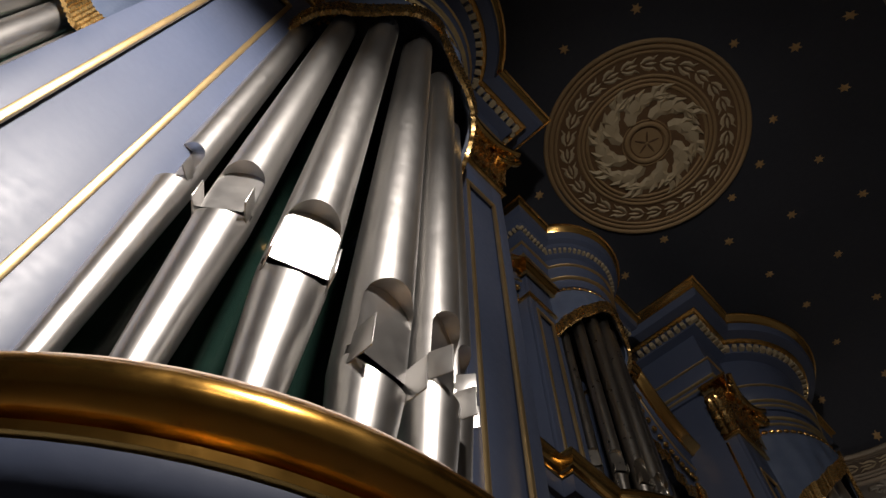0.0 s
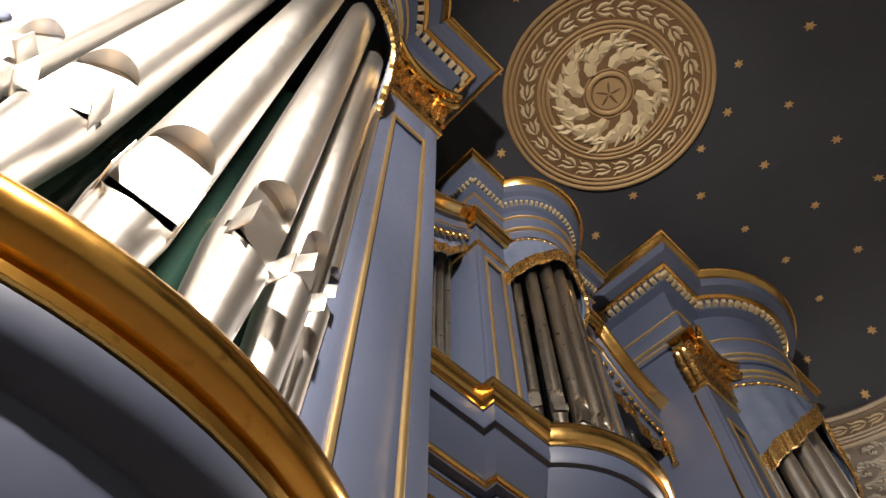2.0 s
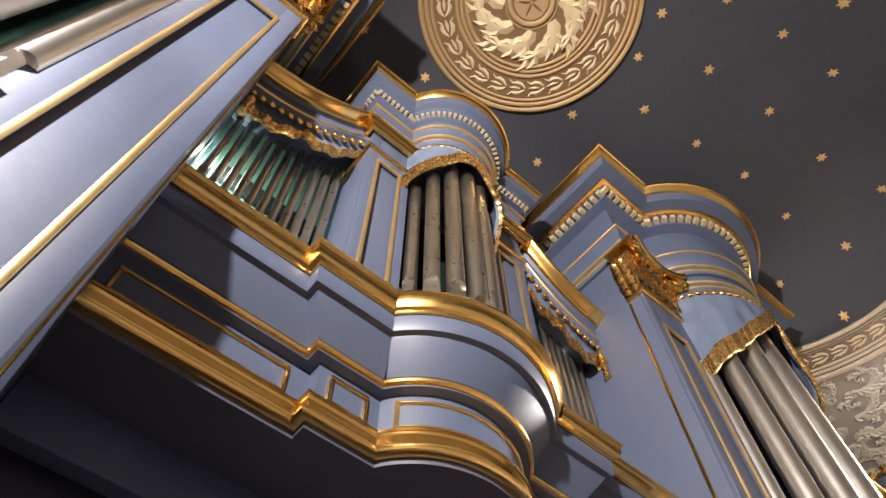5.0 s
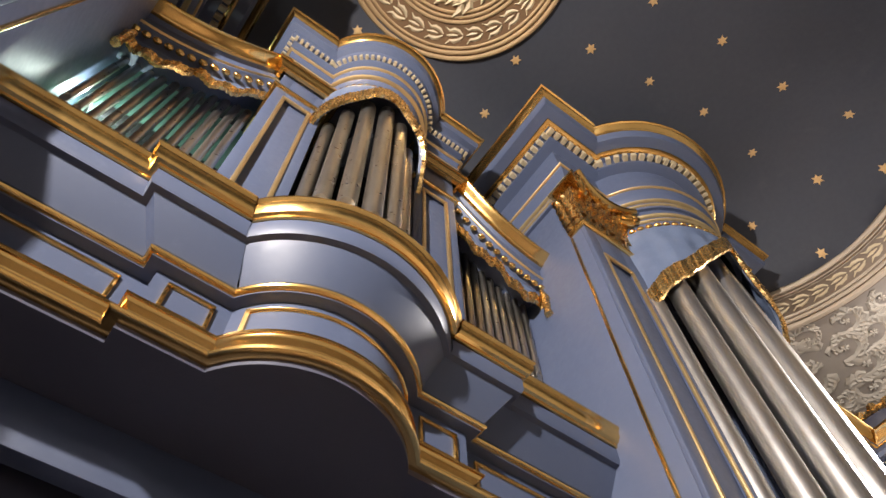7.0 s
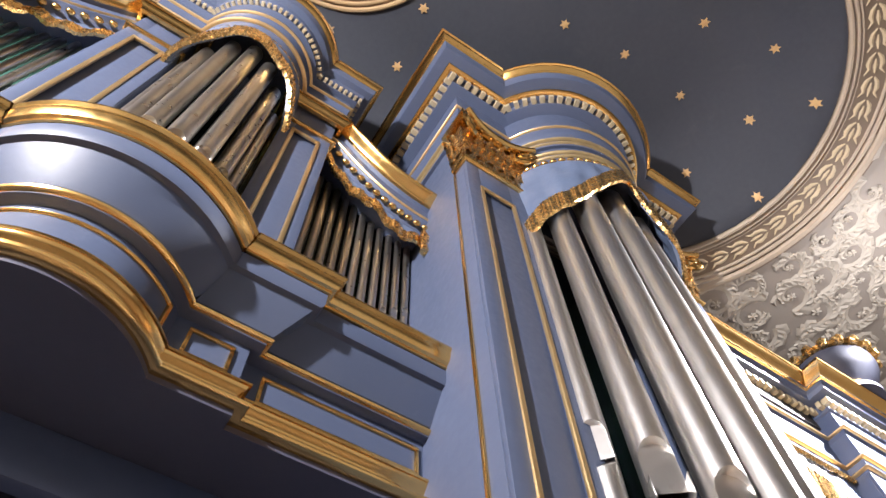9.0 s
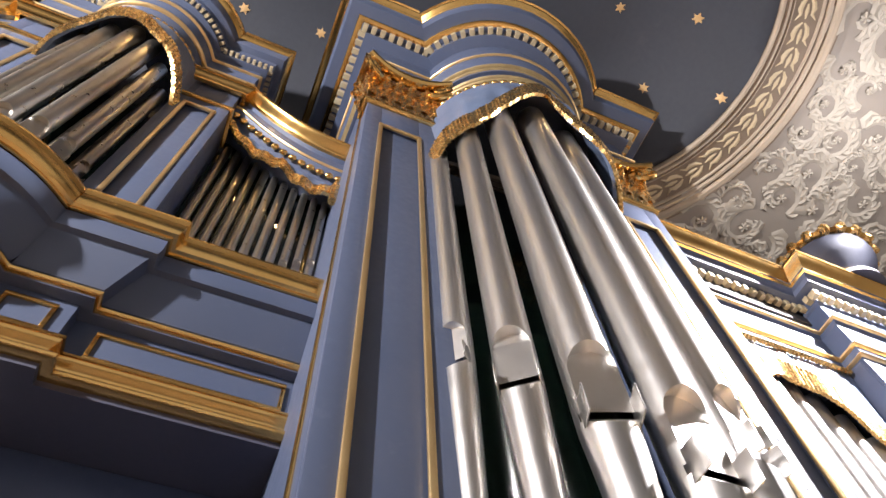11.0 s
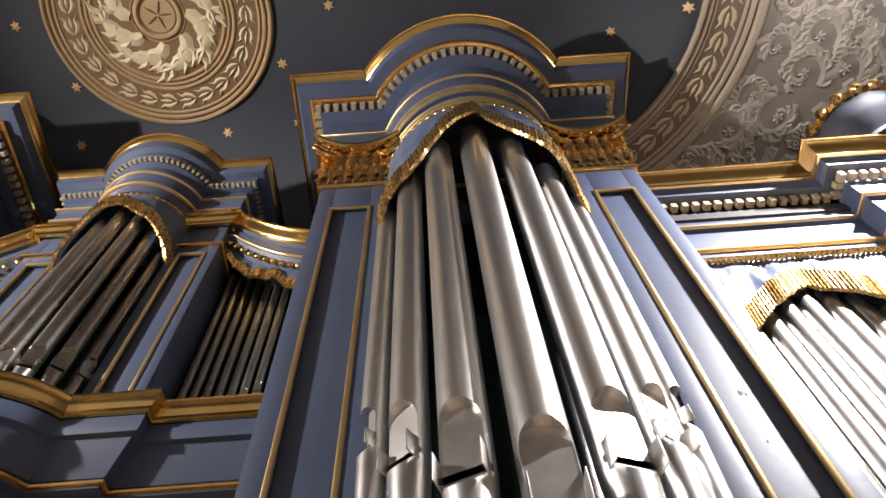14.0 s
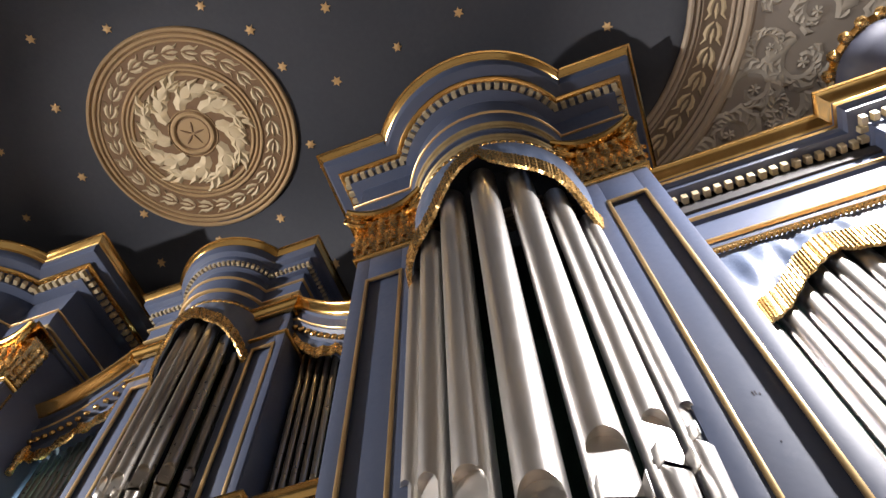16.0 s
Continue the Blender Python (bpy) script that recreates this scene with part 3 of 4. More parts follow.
def acanthus(bm, place, out, up, width, height, curl, lobes=5):
    """A carved leaf rising from a place, leaning outward and curling over at its tip."""
    out, up = Vector(out).normalized(), Vector(up).normalized()
    side = out.cross(up).normalized()
    rows = []
    steps = 9
    for i in range(steps + 1):
        t = i / steps
        bend = curl * t ** 2.2
        c = Vector(place) + up * height * (math.sin(min(t * 1.35, 1.6)) / math.sin(1.35) * 0.95) + out * (0.012 + bend)
        if t > 0.82:
            c -= up * height * 0.12 * (t - 0.82) / 0.18
        w = width * (0.62 + 0.38 * math.sin(math.pi * (0.25 + 0.6 * t))) * (1 - max(t - 0.7, 0) * 1.8) * (1 + 0.22 * (1 if i % 2 else -1))
        cup = 0.25 * width
        rows.append([bm.verts.new(c + side * w * s + out * (-abs(s) * cup + (0.10 * width if abs(s) == 0.5 else 0))) for s in (-1, -0.5, 0, 0.5, 1)])
    for p, q in zip(rows, rows[1:]):
        for k in range(4):
            bm.faces.new((p[k], p[k + 1], q[k + 1], q[k]))


def capital(parent, cy, x_face, half, z0, z1):
    """A gilt capital on a flat pilaster: bell, two rows of leaves, corner volutes, hollow-sided abacus."""
    h = z1 - z0
    bell = bmesh.new()
    lows = [(x_face - 0.10, cy - half), (x_face + 0.01, cy - half), (x_face + 0.01, cy + half), (x_face - 0.10, cy + half)]
    spread = 0.04
    highs = [(x_face - 0.10, cy - half - spread), (x_face + 0.045, cy - half - spread), (x_face + 0.045, cy + half + spread), (x_face - 0.10, cy + half + spread)]
    a = [bell.verts.new((x, y, z0)) for x, y in lows]
    b = [bell.verts.new((x, y, z1 - 0.07)) for x, y in highs]
    for k in range(4):
        bell.faces.new((a[k], a[(k + 1) % 4], b[(k + 1) % 4], b[k]))
    bell.faces.new(a)
    bell.faces.new(b)
    top = part("capital", bell, GOLD_CARVED, parent, "gilt carved acanthus capital", smooth=False)
    part("astragal", sweep([(x_face - 0.10, cy - half), (x_face, cy - half), (x_face, cy + half), (x_face - 0.10, cy + half)], bead_profile(0.004, z0 + 0.012, 0.02, 0.028)), GOLD, top)
    for tier, (n, z, ht, w, cu) in enumerate(((7, z0 + 0.03, h * 0.40, half * 0.145, 0.035), (6, z0 + 0.09, h * 0.60, half * 0.15, 0.055))):
        for k in range(n):
            y = cy + half * 0.86 * (2 * (k + 0.5) / n - 1) if n == 7 else cy + half * 0.98 * (2 * k / (n - 1) - 1)
            leaf = bmesh.new()
            acanthus(leaf, (x_face + 0.012 + 0.01 * tier, y, z), (1, 0, 0), (0, 0, 1), w, ht, cu)
            ob = part("leaf", leaf, GOLD_CARVED, top)
        for sgn in (1, -1):
            for k in range(2):
                leaf = bmesh.new()
                acanthus(leaf, (x_face - 0.03 - 0.05 * k, cy + sgn * (half + 0.01 + 0.01 * tier), z), (0, sgn, 0), (0, 0, 1), w, ht, cu)
                part("leaf", leaf, GOLD_CARVED, top)
    for sgn in (1, -1):
        pts, rad = [], []
        for i in range(26):
            t = i / 25
            r = 0.078 * (1 - 0.8 * t)
            ang = math.pi * (0.6 + 3.2 * t)
            cx, cyy, cz = x_face + 0.085, cy + sgn * (half + 0.005), z1 - 0.10
            pts.append((cx + 0.5 * r * math.cos(ang) + 0.02 * t, cyy + sgn * r * math.cos(ang), cz + r * math.sin(ang)))
            rad.append(0.021 - 0.009 * t)
        part("volute", rod(pts, rad), GOLD, top)
    # abacus: hollow front, horned corners
    ab = bmesh.new()
    pts = []
    w = half + 0.075
    for i in range(13):
        s = -1 + i / 6
        pts.append((x_face + 0.055 + 0.055 * abs(s) ** 2.2, cy + w * s))
    outline = [(x_face - 0.10, cy - w)] + pts + [(x_face - 0.10, cy + w)]
    lo = [ab.verts.new((x, y, z1 - 0.045 + 0.02 * abs((y - cy) / w) ** 2)) for x, y in outline]
    hi = [ab.verts.new((x + 0.012 if x > x_face else x, y, z1 - 0.001)) for x, y in outline]
    m = len(lo)
    for k in range(m):
        ab.faces.new((lo[k], lo[(k + 1) % m], hi[(k + 1) % m], hi[k]))
    ab.faces.new(lo[::-1])
    ab.faces.new(hi)
    part("abacus", ab, GOLD, top)
    curve = []
    for i in range(17):
        q = -1 + i / 8
        curve.append((x_face + 0.085 + 0.05 * q * q, cy + (half + 0.05) * q, z1 - 0.085 + 0.065 * q * q))
    part("scroll_band", rod(curve, [0.020 + 0.012 * (1 - abs(-1 + i / 8)) for i in range(17)], 10), GOLD, top, "sagging gilt roll under the abacus")
    fl = bmesh.new()
    for k in range(6):
        a6 = k * math.pi / 3
        acanthus(fl, (x_face + 0.07, cy + 0.012 * math.cos(a6), z1 - 0.05 + 0.012 * math.sin(a6)), (1, 0, 0), (0, math.cos(a6), math.sin(a6)), 0.014, 0.035, 0.012)
    part("flower", fl, GOLD_CARVED, top)
    return top


def frame_rods(parent, rect, plane, axis, width=0.018, proud=0.012, material=None):
    """Four gilt mouldings round a panel on a face. axis 'x': the face looks along +x at x=plane, rect is (y0, y1, z0, z1); 'y+'/'y-': it looks along y, rect is (x0, x1, z0, z1)."""
    a0, a1, z0, z1 = rect
    for lo, hi in (((a0, z0), (a1, z0 + width)), ((a0, z1 - width), (a1, z1)), ((a0, z0 + width), (a0 + width, z1 - width)), ((a1 - width, z0 + width), (a1, z1 - width))):
        if axis == "x":
            bm = box((plane - 0.01, lo[0], lo[1]), (plane + proud, hi[0], hi[1]), width * 0.28)
        elif axis == "y-":
            bm = box((lo[0], plane - proud, lo[1]), (hi[0], plane + 0.01, hi[1]), width * 0.28)
        else:
            bm = box((lo[0], plane - 0.01, lo[1]), (hi[0], plane + proud, hi[1]), width * 0.28)
        part("panel_moulding", bm, material or PALE_GOLD, parent, "gilt panel moulding")


def pilaster(parent, y0, y1, x_face, x_back, z0, z1, pz0, pz1, inset=(0.08, 0.10), name="pilaster", core_top=None):
    """A panelled post: core, raised stiles and rails round a sunk panel, gilt mouldings inside."""
    core = part(name, box((x_back, y0, z0), (x_face - 0.022, y1, core_top or z1), 0.002), BLUE, parent)
    i0, i1 = inset
    for lo, hi in (((y0, z0), (y0 + i0, z1)), ((y1 - i1, z0), (y1, z1)), ((y0 + i0, z0), (y1 - i1, pz0)), ((y0 + i0, pz1), (y1 - i1, z1))):
        part("stile", box((x_face - 0.021, lo[0], lo[1]), (x_face, hi[0], hi[1]), 0.002), BLUE, core)
    frame_rods(core, (y0 + i0 - 0.010, y1 - i1 + 0.010, pz0 - 0.01, pz1 + 0.01), x_face, "x", 0.020, 0.008)
    return core


# ---- the two large towers ----
def tower(cy):
    cx, face, back, half, bow = -0.98, -0.80, -1.9, 0.84, 0.5
    tw = thing("organ_tower", "tall bow-fronted blue organ tower with gilt cornice, capitals and rail", "organ tower", "organ towers", at=(cx, cy, 0))
    plan = bowed_front(cy, face, half, back, cx, bow)
    open_half = math.sqrt(bow ** 2 - (face - cx) ** 2)
    a = math.degrees(math.acos((face - cx) / bow))
    bow_path = arc(cx, cy, bow, -a, a, 24)
    for y0, y1, ins in ((cy - half, cy - open_half, (0.08, 0.10)), (cy + open_half, cy + half, (0.10, 0.08))):
        pl = pilaster(tw, y0, y1, face, back, 0.0, 4.95, 2.33, 4.70, ins, core_top=5.42)
        sgn = -1 if y0 < cy else 1
        outer = y0 if sgn < 0 else y1
        part("corner_moulding", box((face - 0.105, min(outer, outer + sgn * 0.008) - 0.002, 2.2), (face - 0.088, max(outer, outer + sgn * 0.008), 4.93), 0.003), GOLD, pl, "narrow gilt moulding")
        inner = y1 if sgn < 0 else y0
        part("jamb_moulding", box((face - 0.03, min(inner, inner - sgn * 0.012), 2.2), (face - 0.012, max(inner, inner - sgn * 0.012), 4.9), 0.003), BLUE, pl)
        capital(tw, (y0 + y1) / 2, face, (y1 - y0) / 2, 4.953, 5.42)
    ent = part("entablature", sweep(plan, [(-0.25, 5.42), (0.02, 5.42), (0.02, 5.505), (0.045, 5.537), (0.055, 5.611), (0.055, 5.632), (0.035, 5.658), (0.035, 5.960), (0.105, 5.975), (0.105, 6.042), (0.155, 6.052), (0.16, 6.078), (0.245, 6.088), (0.262, 6.115), (0.262, 6.170), (-0.25, 6.170)]), BLUE, tw, "blue frieze and corona")
    part("cornice_moulding", sweep(plan, [(0.20, 6.158), (0.264, 6.158), (0.272, 6.164), (0.272, 6.172), (0.266, 6.178), (0.272, 6.188), (0.292, 6.202), (0.300, 6.214), (0.312, 6.216), (0.312, 6.230), (0.20, 6.230)]), GOLD, ent, "gilt cornice moulding")
    part("bed_moulding", sweep(plan, bead_profile(0.15, 6.062, 0.028, 0.026)), GOLD, ent, "gilt bead above the dentils")
    part("frieze_line", sweep(plan, bead_profile(0.05, 5.645, 0.018, 0.014)), PALE_GOLD, ent)
    part("architrave_bead", sweep(plan, bead_profile(0.02, 5.505, 0.022, 0.022)), BRASSY, ent)
    part("architrave_bead", sweep(plan, bead_profile(0.01, 5.457, 0.022, 0.026)), BRASSY, ent)
    repeats("dentil", DENTIL_MESH, along(offset_path(plan, 0.128), 0.058, 0.02), 6.012, ent)
    bw = part("bow_board", sweep(bow_path, [(-0.03, 5.13), (0.0, 5.13), (0.012, 5.18), (0.012, 5.22), (0.0, 5.26), (0.0, 5.42), (-0.03, 5.42)]), BLUE, tw)
    part("bow_moulding", sweep(bow_path, bead_profile(0.0, 5.34, 0.02, 0.03)), BRASSY, bw)
    part("bow_moulding", sweep(bow_path, bead_profile(0.0, 5.28, 0.016, 0.02)), BRASSY, bw)
    repeats("bead", BEAD_MESH, along(offset_path(bow_path, 0.012), 0.05, 0.02), 5.20, bw)
    drapery(tw, arc(cx, cy, bow + 0.005, -a - 3, a + 3, 40), 5.16, lambda u: 5.09 - 0.60 * abs(2 * u - 1) ** 0.86, 0.12, seed=3)
    part("pane", box((-1.22, cy - open_half, 2.0), (-1.20, cy + open_half, 5.5), 0), SHADED_GLASS, tw, "green glass pane behind the pipes")
    rail = part("rail", sweep(arc(-1.0, cy, 0.572, -70, 70, 40), [(-0.10, 2.125), (0.085, 2.125), (0.088, 2.118)] + [(0.092 + 0.040 * math.sin(math.pi * k / 10), 2.078 + 0.036 * math.cos(math.pi * k / 10)) for k in range(1, 10)] + [(0.090, 2.040), (0.100, 2.036), (0.110, 2.028), (0.108, 2.018), (0.090, 2.012), (-0.10, 2.012)]), GOLD_WORN, tw, "heavy worn gilt rail under the pipes")
    part("rim", sweep(arc(-1.0, cy, 0.572, -70, 70, 40), [(0.06, 2.126), (0.094, 2.126), (0.097, 2.131), (0.094, 2.137), (0.060, 2.138)]), RIM_WOOD, rail, "bare pale wooden rim")
    part("toe_board", sweep(arc(-1.0, cy, 0.5, -66, 66, 30), [(-0.32, 2.060), (-0.06, 2.060), (-0.06, 2.100), (-0.32, 2.100)]), DARK, rail)
    part("apron", sweep(arc(-1.0, cy, 0.572, -70, 70, 40), [(-0.3, 2.010), (0.106, 2.010), (0.103, 1.990), (0.090, 1.968), (0.074, 1.958), (0.066, 1.90), (0.035, 1.82), (-0.03, 1.74), (-0.12, 1.68), (-0.3, 1.58)]), BLUE, tw, "blue moulded apron under the rail")
    return tw


C_Y, A_Y = 4.53, 0.478
first = tower(C_Y)
copy_thing(first, Matrix.Translation((-0.98, A_Y, 0)))

# across the bow: offset, front of the pipe, radius, mouth height, top height, turn
TOWER_PIPES = [(0.0, -0.525, 0.074, 2.57, 5.03, 0), (0.187, -0.560, 0.070, 2.71, 4.96, 20), (0.338, -0.655, 0.059, 2.86, 4.76, 38), (0.452, -0.765, 0.046, 3.01, 4.58, 52)]
for cy, rise in ((A_Y - 0.003, 0.0), (C_Y - 0.02, 0.03)):
    for dy, front_x, r, mouth, top, turned in TOWER_PIPES:
        for sgn in ((1, -1) if dy else (1,)):
            organ_pipe(front_x - r, cy + sgn * dy, 2.10, mouth + rise, top, r, sgn * turned, TIN, group="tower pipes")


# ---- the middle of the case: console, small tower, flat fields ----
def console_plan(out=0.0):
    a = math.degrees(math.acos((-1.16 + 1.351) / 0.355))
    left = [(-1.215, AXIS - 1.203), (-1.215, AXIS - 0.53), (-1.16, AXIS - 0.53)]
    right = [(x, 2 * AXIS - y) for x, y in reversed(left)]
    return left + arc(-1.351, AXIS, 0.355, -a, a, 24) + right


def console():
    cs = thing("organ_console_front", "bowed blue console front with gilt rails and framed panels", "organ case", at=(-1.3, AXIS, 3.0))
    p = console_plan()
    bodyp = part("body", sweep(p, [(-0.14, 3.0), (0.018, 3.0), (0.018, 3.02), (0.0, 3.045), (0.0, 3.27), (0.035, 3.275), (0.035, 3.308), (0.045, 3.31), (0.118, 3.415), (0.122, 3.424), (0.142, 3.428), (0.150, 3.445), (0.150, 3.50), (-0.14, 3.50)]), BLUE, cs)
    part("soffit", soffit_bm(p), SHADE_BLUE, cs, "blue underside with shade put into its colour")
    part("rail", sweep(p, [(-0.14, 3.60), (0.175, 3.60), (0.192, 3.588), (0.194, 3.575), (0.185, 3.565), (0.183, 3.54), (0.172, 3.52), (0.16, 3.515), (0.158, 3.503), (-0.14, 3.503)]), GOLD, cs, "gilt rail under the small pipes")
    part("waist_moulding", sweep(p, bead_profile(0.03, 3.293, 0.022, 0.026)), GOLD, cs, "thin gilt moulding")
    part("foot_moulding", sweep(p, cyma_profile(0.005, 3.045, 0.028, 3.095, 0.02)), GOLD, cs, "gilt foot moulding")
    part("lower_moulding", sweep(p, bead_profile(0.025, 3.008, 0.022, 0.026)), GOLD, cs, "gilt lower edge")
    for sgn in (1, -1):
        def ys(u, v):
            return (min(AXIS + sgn * u, AXIS + sgn * v), max(AXIS + sgn * u, AXIS + sgn * v))
        frame_rods(cs, (*ys(0.60, 1.16), 3.12, 3.24), -1.215, "x", 0.014, 0.010, GOLD)
        frame_rods(cs, (*ys(0.345, 0.49), 3.12, 3.24), -1.16, "x", 0.014, 0.010, GOLD)
    for z in (3.127, 3.233):
        part("panel_moulding", sweep(arc(-1.351, AXIS, 0.355, -48, 48, 24), bead_profile(0.0, z, 0.010, 0.014)), GOLD, cs, "gilt panel moulding")
    for sgn in (1, -1):
        part("panel_moulding", sweep(arc(-1.351, AXIS, 0.355, sgn * 48 - 1.2, sgn * 48 + 1.2, 2), [(-0.01, 3.12), (0.010, 3.12), (0.010, 3.24), (-0.01, 3.24)]), GOLD, cs, "gilt panel moulding")
    return cs


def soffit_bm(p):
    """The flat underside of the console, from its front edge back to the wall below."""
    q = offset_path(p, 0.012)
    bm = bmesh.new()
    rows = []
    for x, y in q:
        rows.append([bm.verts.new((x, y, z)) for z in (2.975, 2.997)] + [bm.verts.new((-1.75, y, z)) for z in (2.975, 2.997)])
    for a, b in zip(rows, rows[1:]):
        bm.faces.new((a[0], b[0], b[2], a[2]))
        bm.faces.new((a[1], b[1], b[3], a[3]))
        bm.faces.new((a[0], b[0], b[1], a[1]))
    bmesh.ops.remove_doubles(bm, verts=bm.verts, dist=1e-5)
    return bm


console()
low = thing("lower_organ_case", "plain blue panelled lower case under the console", "organ case", at=(-1.5, AXIS, 0))
part("fascia", box((-1.50, AXIS - 1.19, 2.80), (-1.44, AXIS + 1.19, 2.974), 0.004), BLUE, low)
# Recessed panel takes the darkened blue, so its shade is painted in.
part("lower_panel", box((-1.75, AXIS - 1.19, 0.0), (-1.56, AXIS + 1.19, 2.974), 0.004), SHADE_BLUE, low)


def small_tower():
    cy, cx, face, half, back, bow = AXIS, -1.214, -1.13, 0.55, -1.9, 0.30
    tw = thing("organ_turret", "small bow-fronted blue middle tower with gilt cornice and pilasters", "organ tower", at=(cx, cy, 3.5))
    plan = bowed_front(cy, face, half, back, cx, bow)
    oh = math.sqrt(bow ** 2 - (face - cx) ** 2)
    a = math.degrees(math.acos((face - cx) / bow))
    bow_path = arc(cx, cy, bow, -a, a, 20)
    for y0, y1 in ((cy - half, cy - oh), (cy + oh, cy + half)):
        pl = pilaster(tw, y0, y1, face, -1.45, 3.60, 5.36, 3.68, 4.95, (0.06, 0.06))
        pth = [(-1.45, y0), (face, y0), (face, y1), (-1.45, y1)]
        part("band", sweep(pth, cyma_profile(0.035, 5.255, 0.062, 5.34, 0.02)), GOLD, pl, "gilt pilaster cornice")
        part("neck_moulding", sweep(pth, bead_profile(0.0, 5.04, 0.022, 0.022)), GOLD, pl)
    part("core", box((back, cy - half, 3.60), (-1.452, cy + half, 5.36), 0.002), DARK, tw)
    ent = part("entablature", sweep(plan, [(-0.25, 5.362), (0.012, 5.362), (0.015, 5.429), (0.03, 5.452), (0.03, 5.556), (0.045, 5.579), (0.03, 5.602), (0.03, 5.695), (0.06, 5.706), (0.06, 5.755), (0.085, 5.766), (0.09, 5.798), (0.125, 5.811), (0.135, 5.840), (0.135, 5.890), (-0.25, 5.890)]), BLUE, tw, "blue frieze and corona")
    part("cornice_moulding", sweep(plan, [(0.10, 5.882), (0.138, 5.882), (0.144, 5.888), (0.140, 5.898), (0.150, 5.910), (0.160, 5.926), (0.170, 5.928), (0.170, 5.945), (0.10, 5.945)]), GOLD, ent, "gilt cornice moulding")
    part("frieze_line", sweep(plan, bead_profile(0.04, 5.579, 0.016, 0.016)), PALE_GOLD, ent)
    part("architrave_line", sweep(plan, bead_profile(0.025, 5.446, 0.018, 0.02)), PALE_GOLD, ent)
    repeats("dentil", SMALL_DENTIL, along(offset_path(plan, 0.073), 0.034, 0.01), 5.734, ent)
    bw = part("bow_board", sweep(bow_path, [(-0.02, 5.27), (0.0, 5.27), (0.006, 5.30), (0.0, 5.33), (0.0, 5.36), (-0.02, 5.36)]), BLUE, tw)
    repeats("bead", SMALL_BEAD, along(offset_path(bow_path, 0.008), 0.036, 0.015), 5.335, bw)
    drapery(tw, arc(cx, cy, bow + 0.003, -a - 4, a + 4, 30), 5.30, lambda u: 5.20 - 0.32 * abs(2 * u - 1) ** 1.35, 0.085, fold=0.008, seed=8)
    part("pane", box((-1.44, cy - oh, 3.55), (-1.43, cy + oh, 5.4), 0), SHADED_GLASS, tw, "green glass pane behind the pipes")
    return tw


small_tower()
for ang, r, mouth, top in ((0, 0.042, 3.78, 5.22), (25, 0.040, 3.82, 5.17), (49, 0.036, 3.87, 5.05), (72, 0.031, 3.92, 4.95)):
    for sgn in ((1, -1) if ang else (1,)):
        ax = 0.275 - r
        organ_pipe(-1.214 + ax * math.cos(radians(ang)), AXIS + sgn * ax * math.sin(radians(ang)), 3.60, mouth, top, r, sgn * ang * 0.8, TIN_DULL, label="grey tin organ pipe with arched mouth in the turret", group="turret pipes")


def swan(s):
    u = min(max((s - 0.58) / 0.60, 0), 1)
    return 5.03 + 0.35 * (1 - u) ** 2


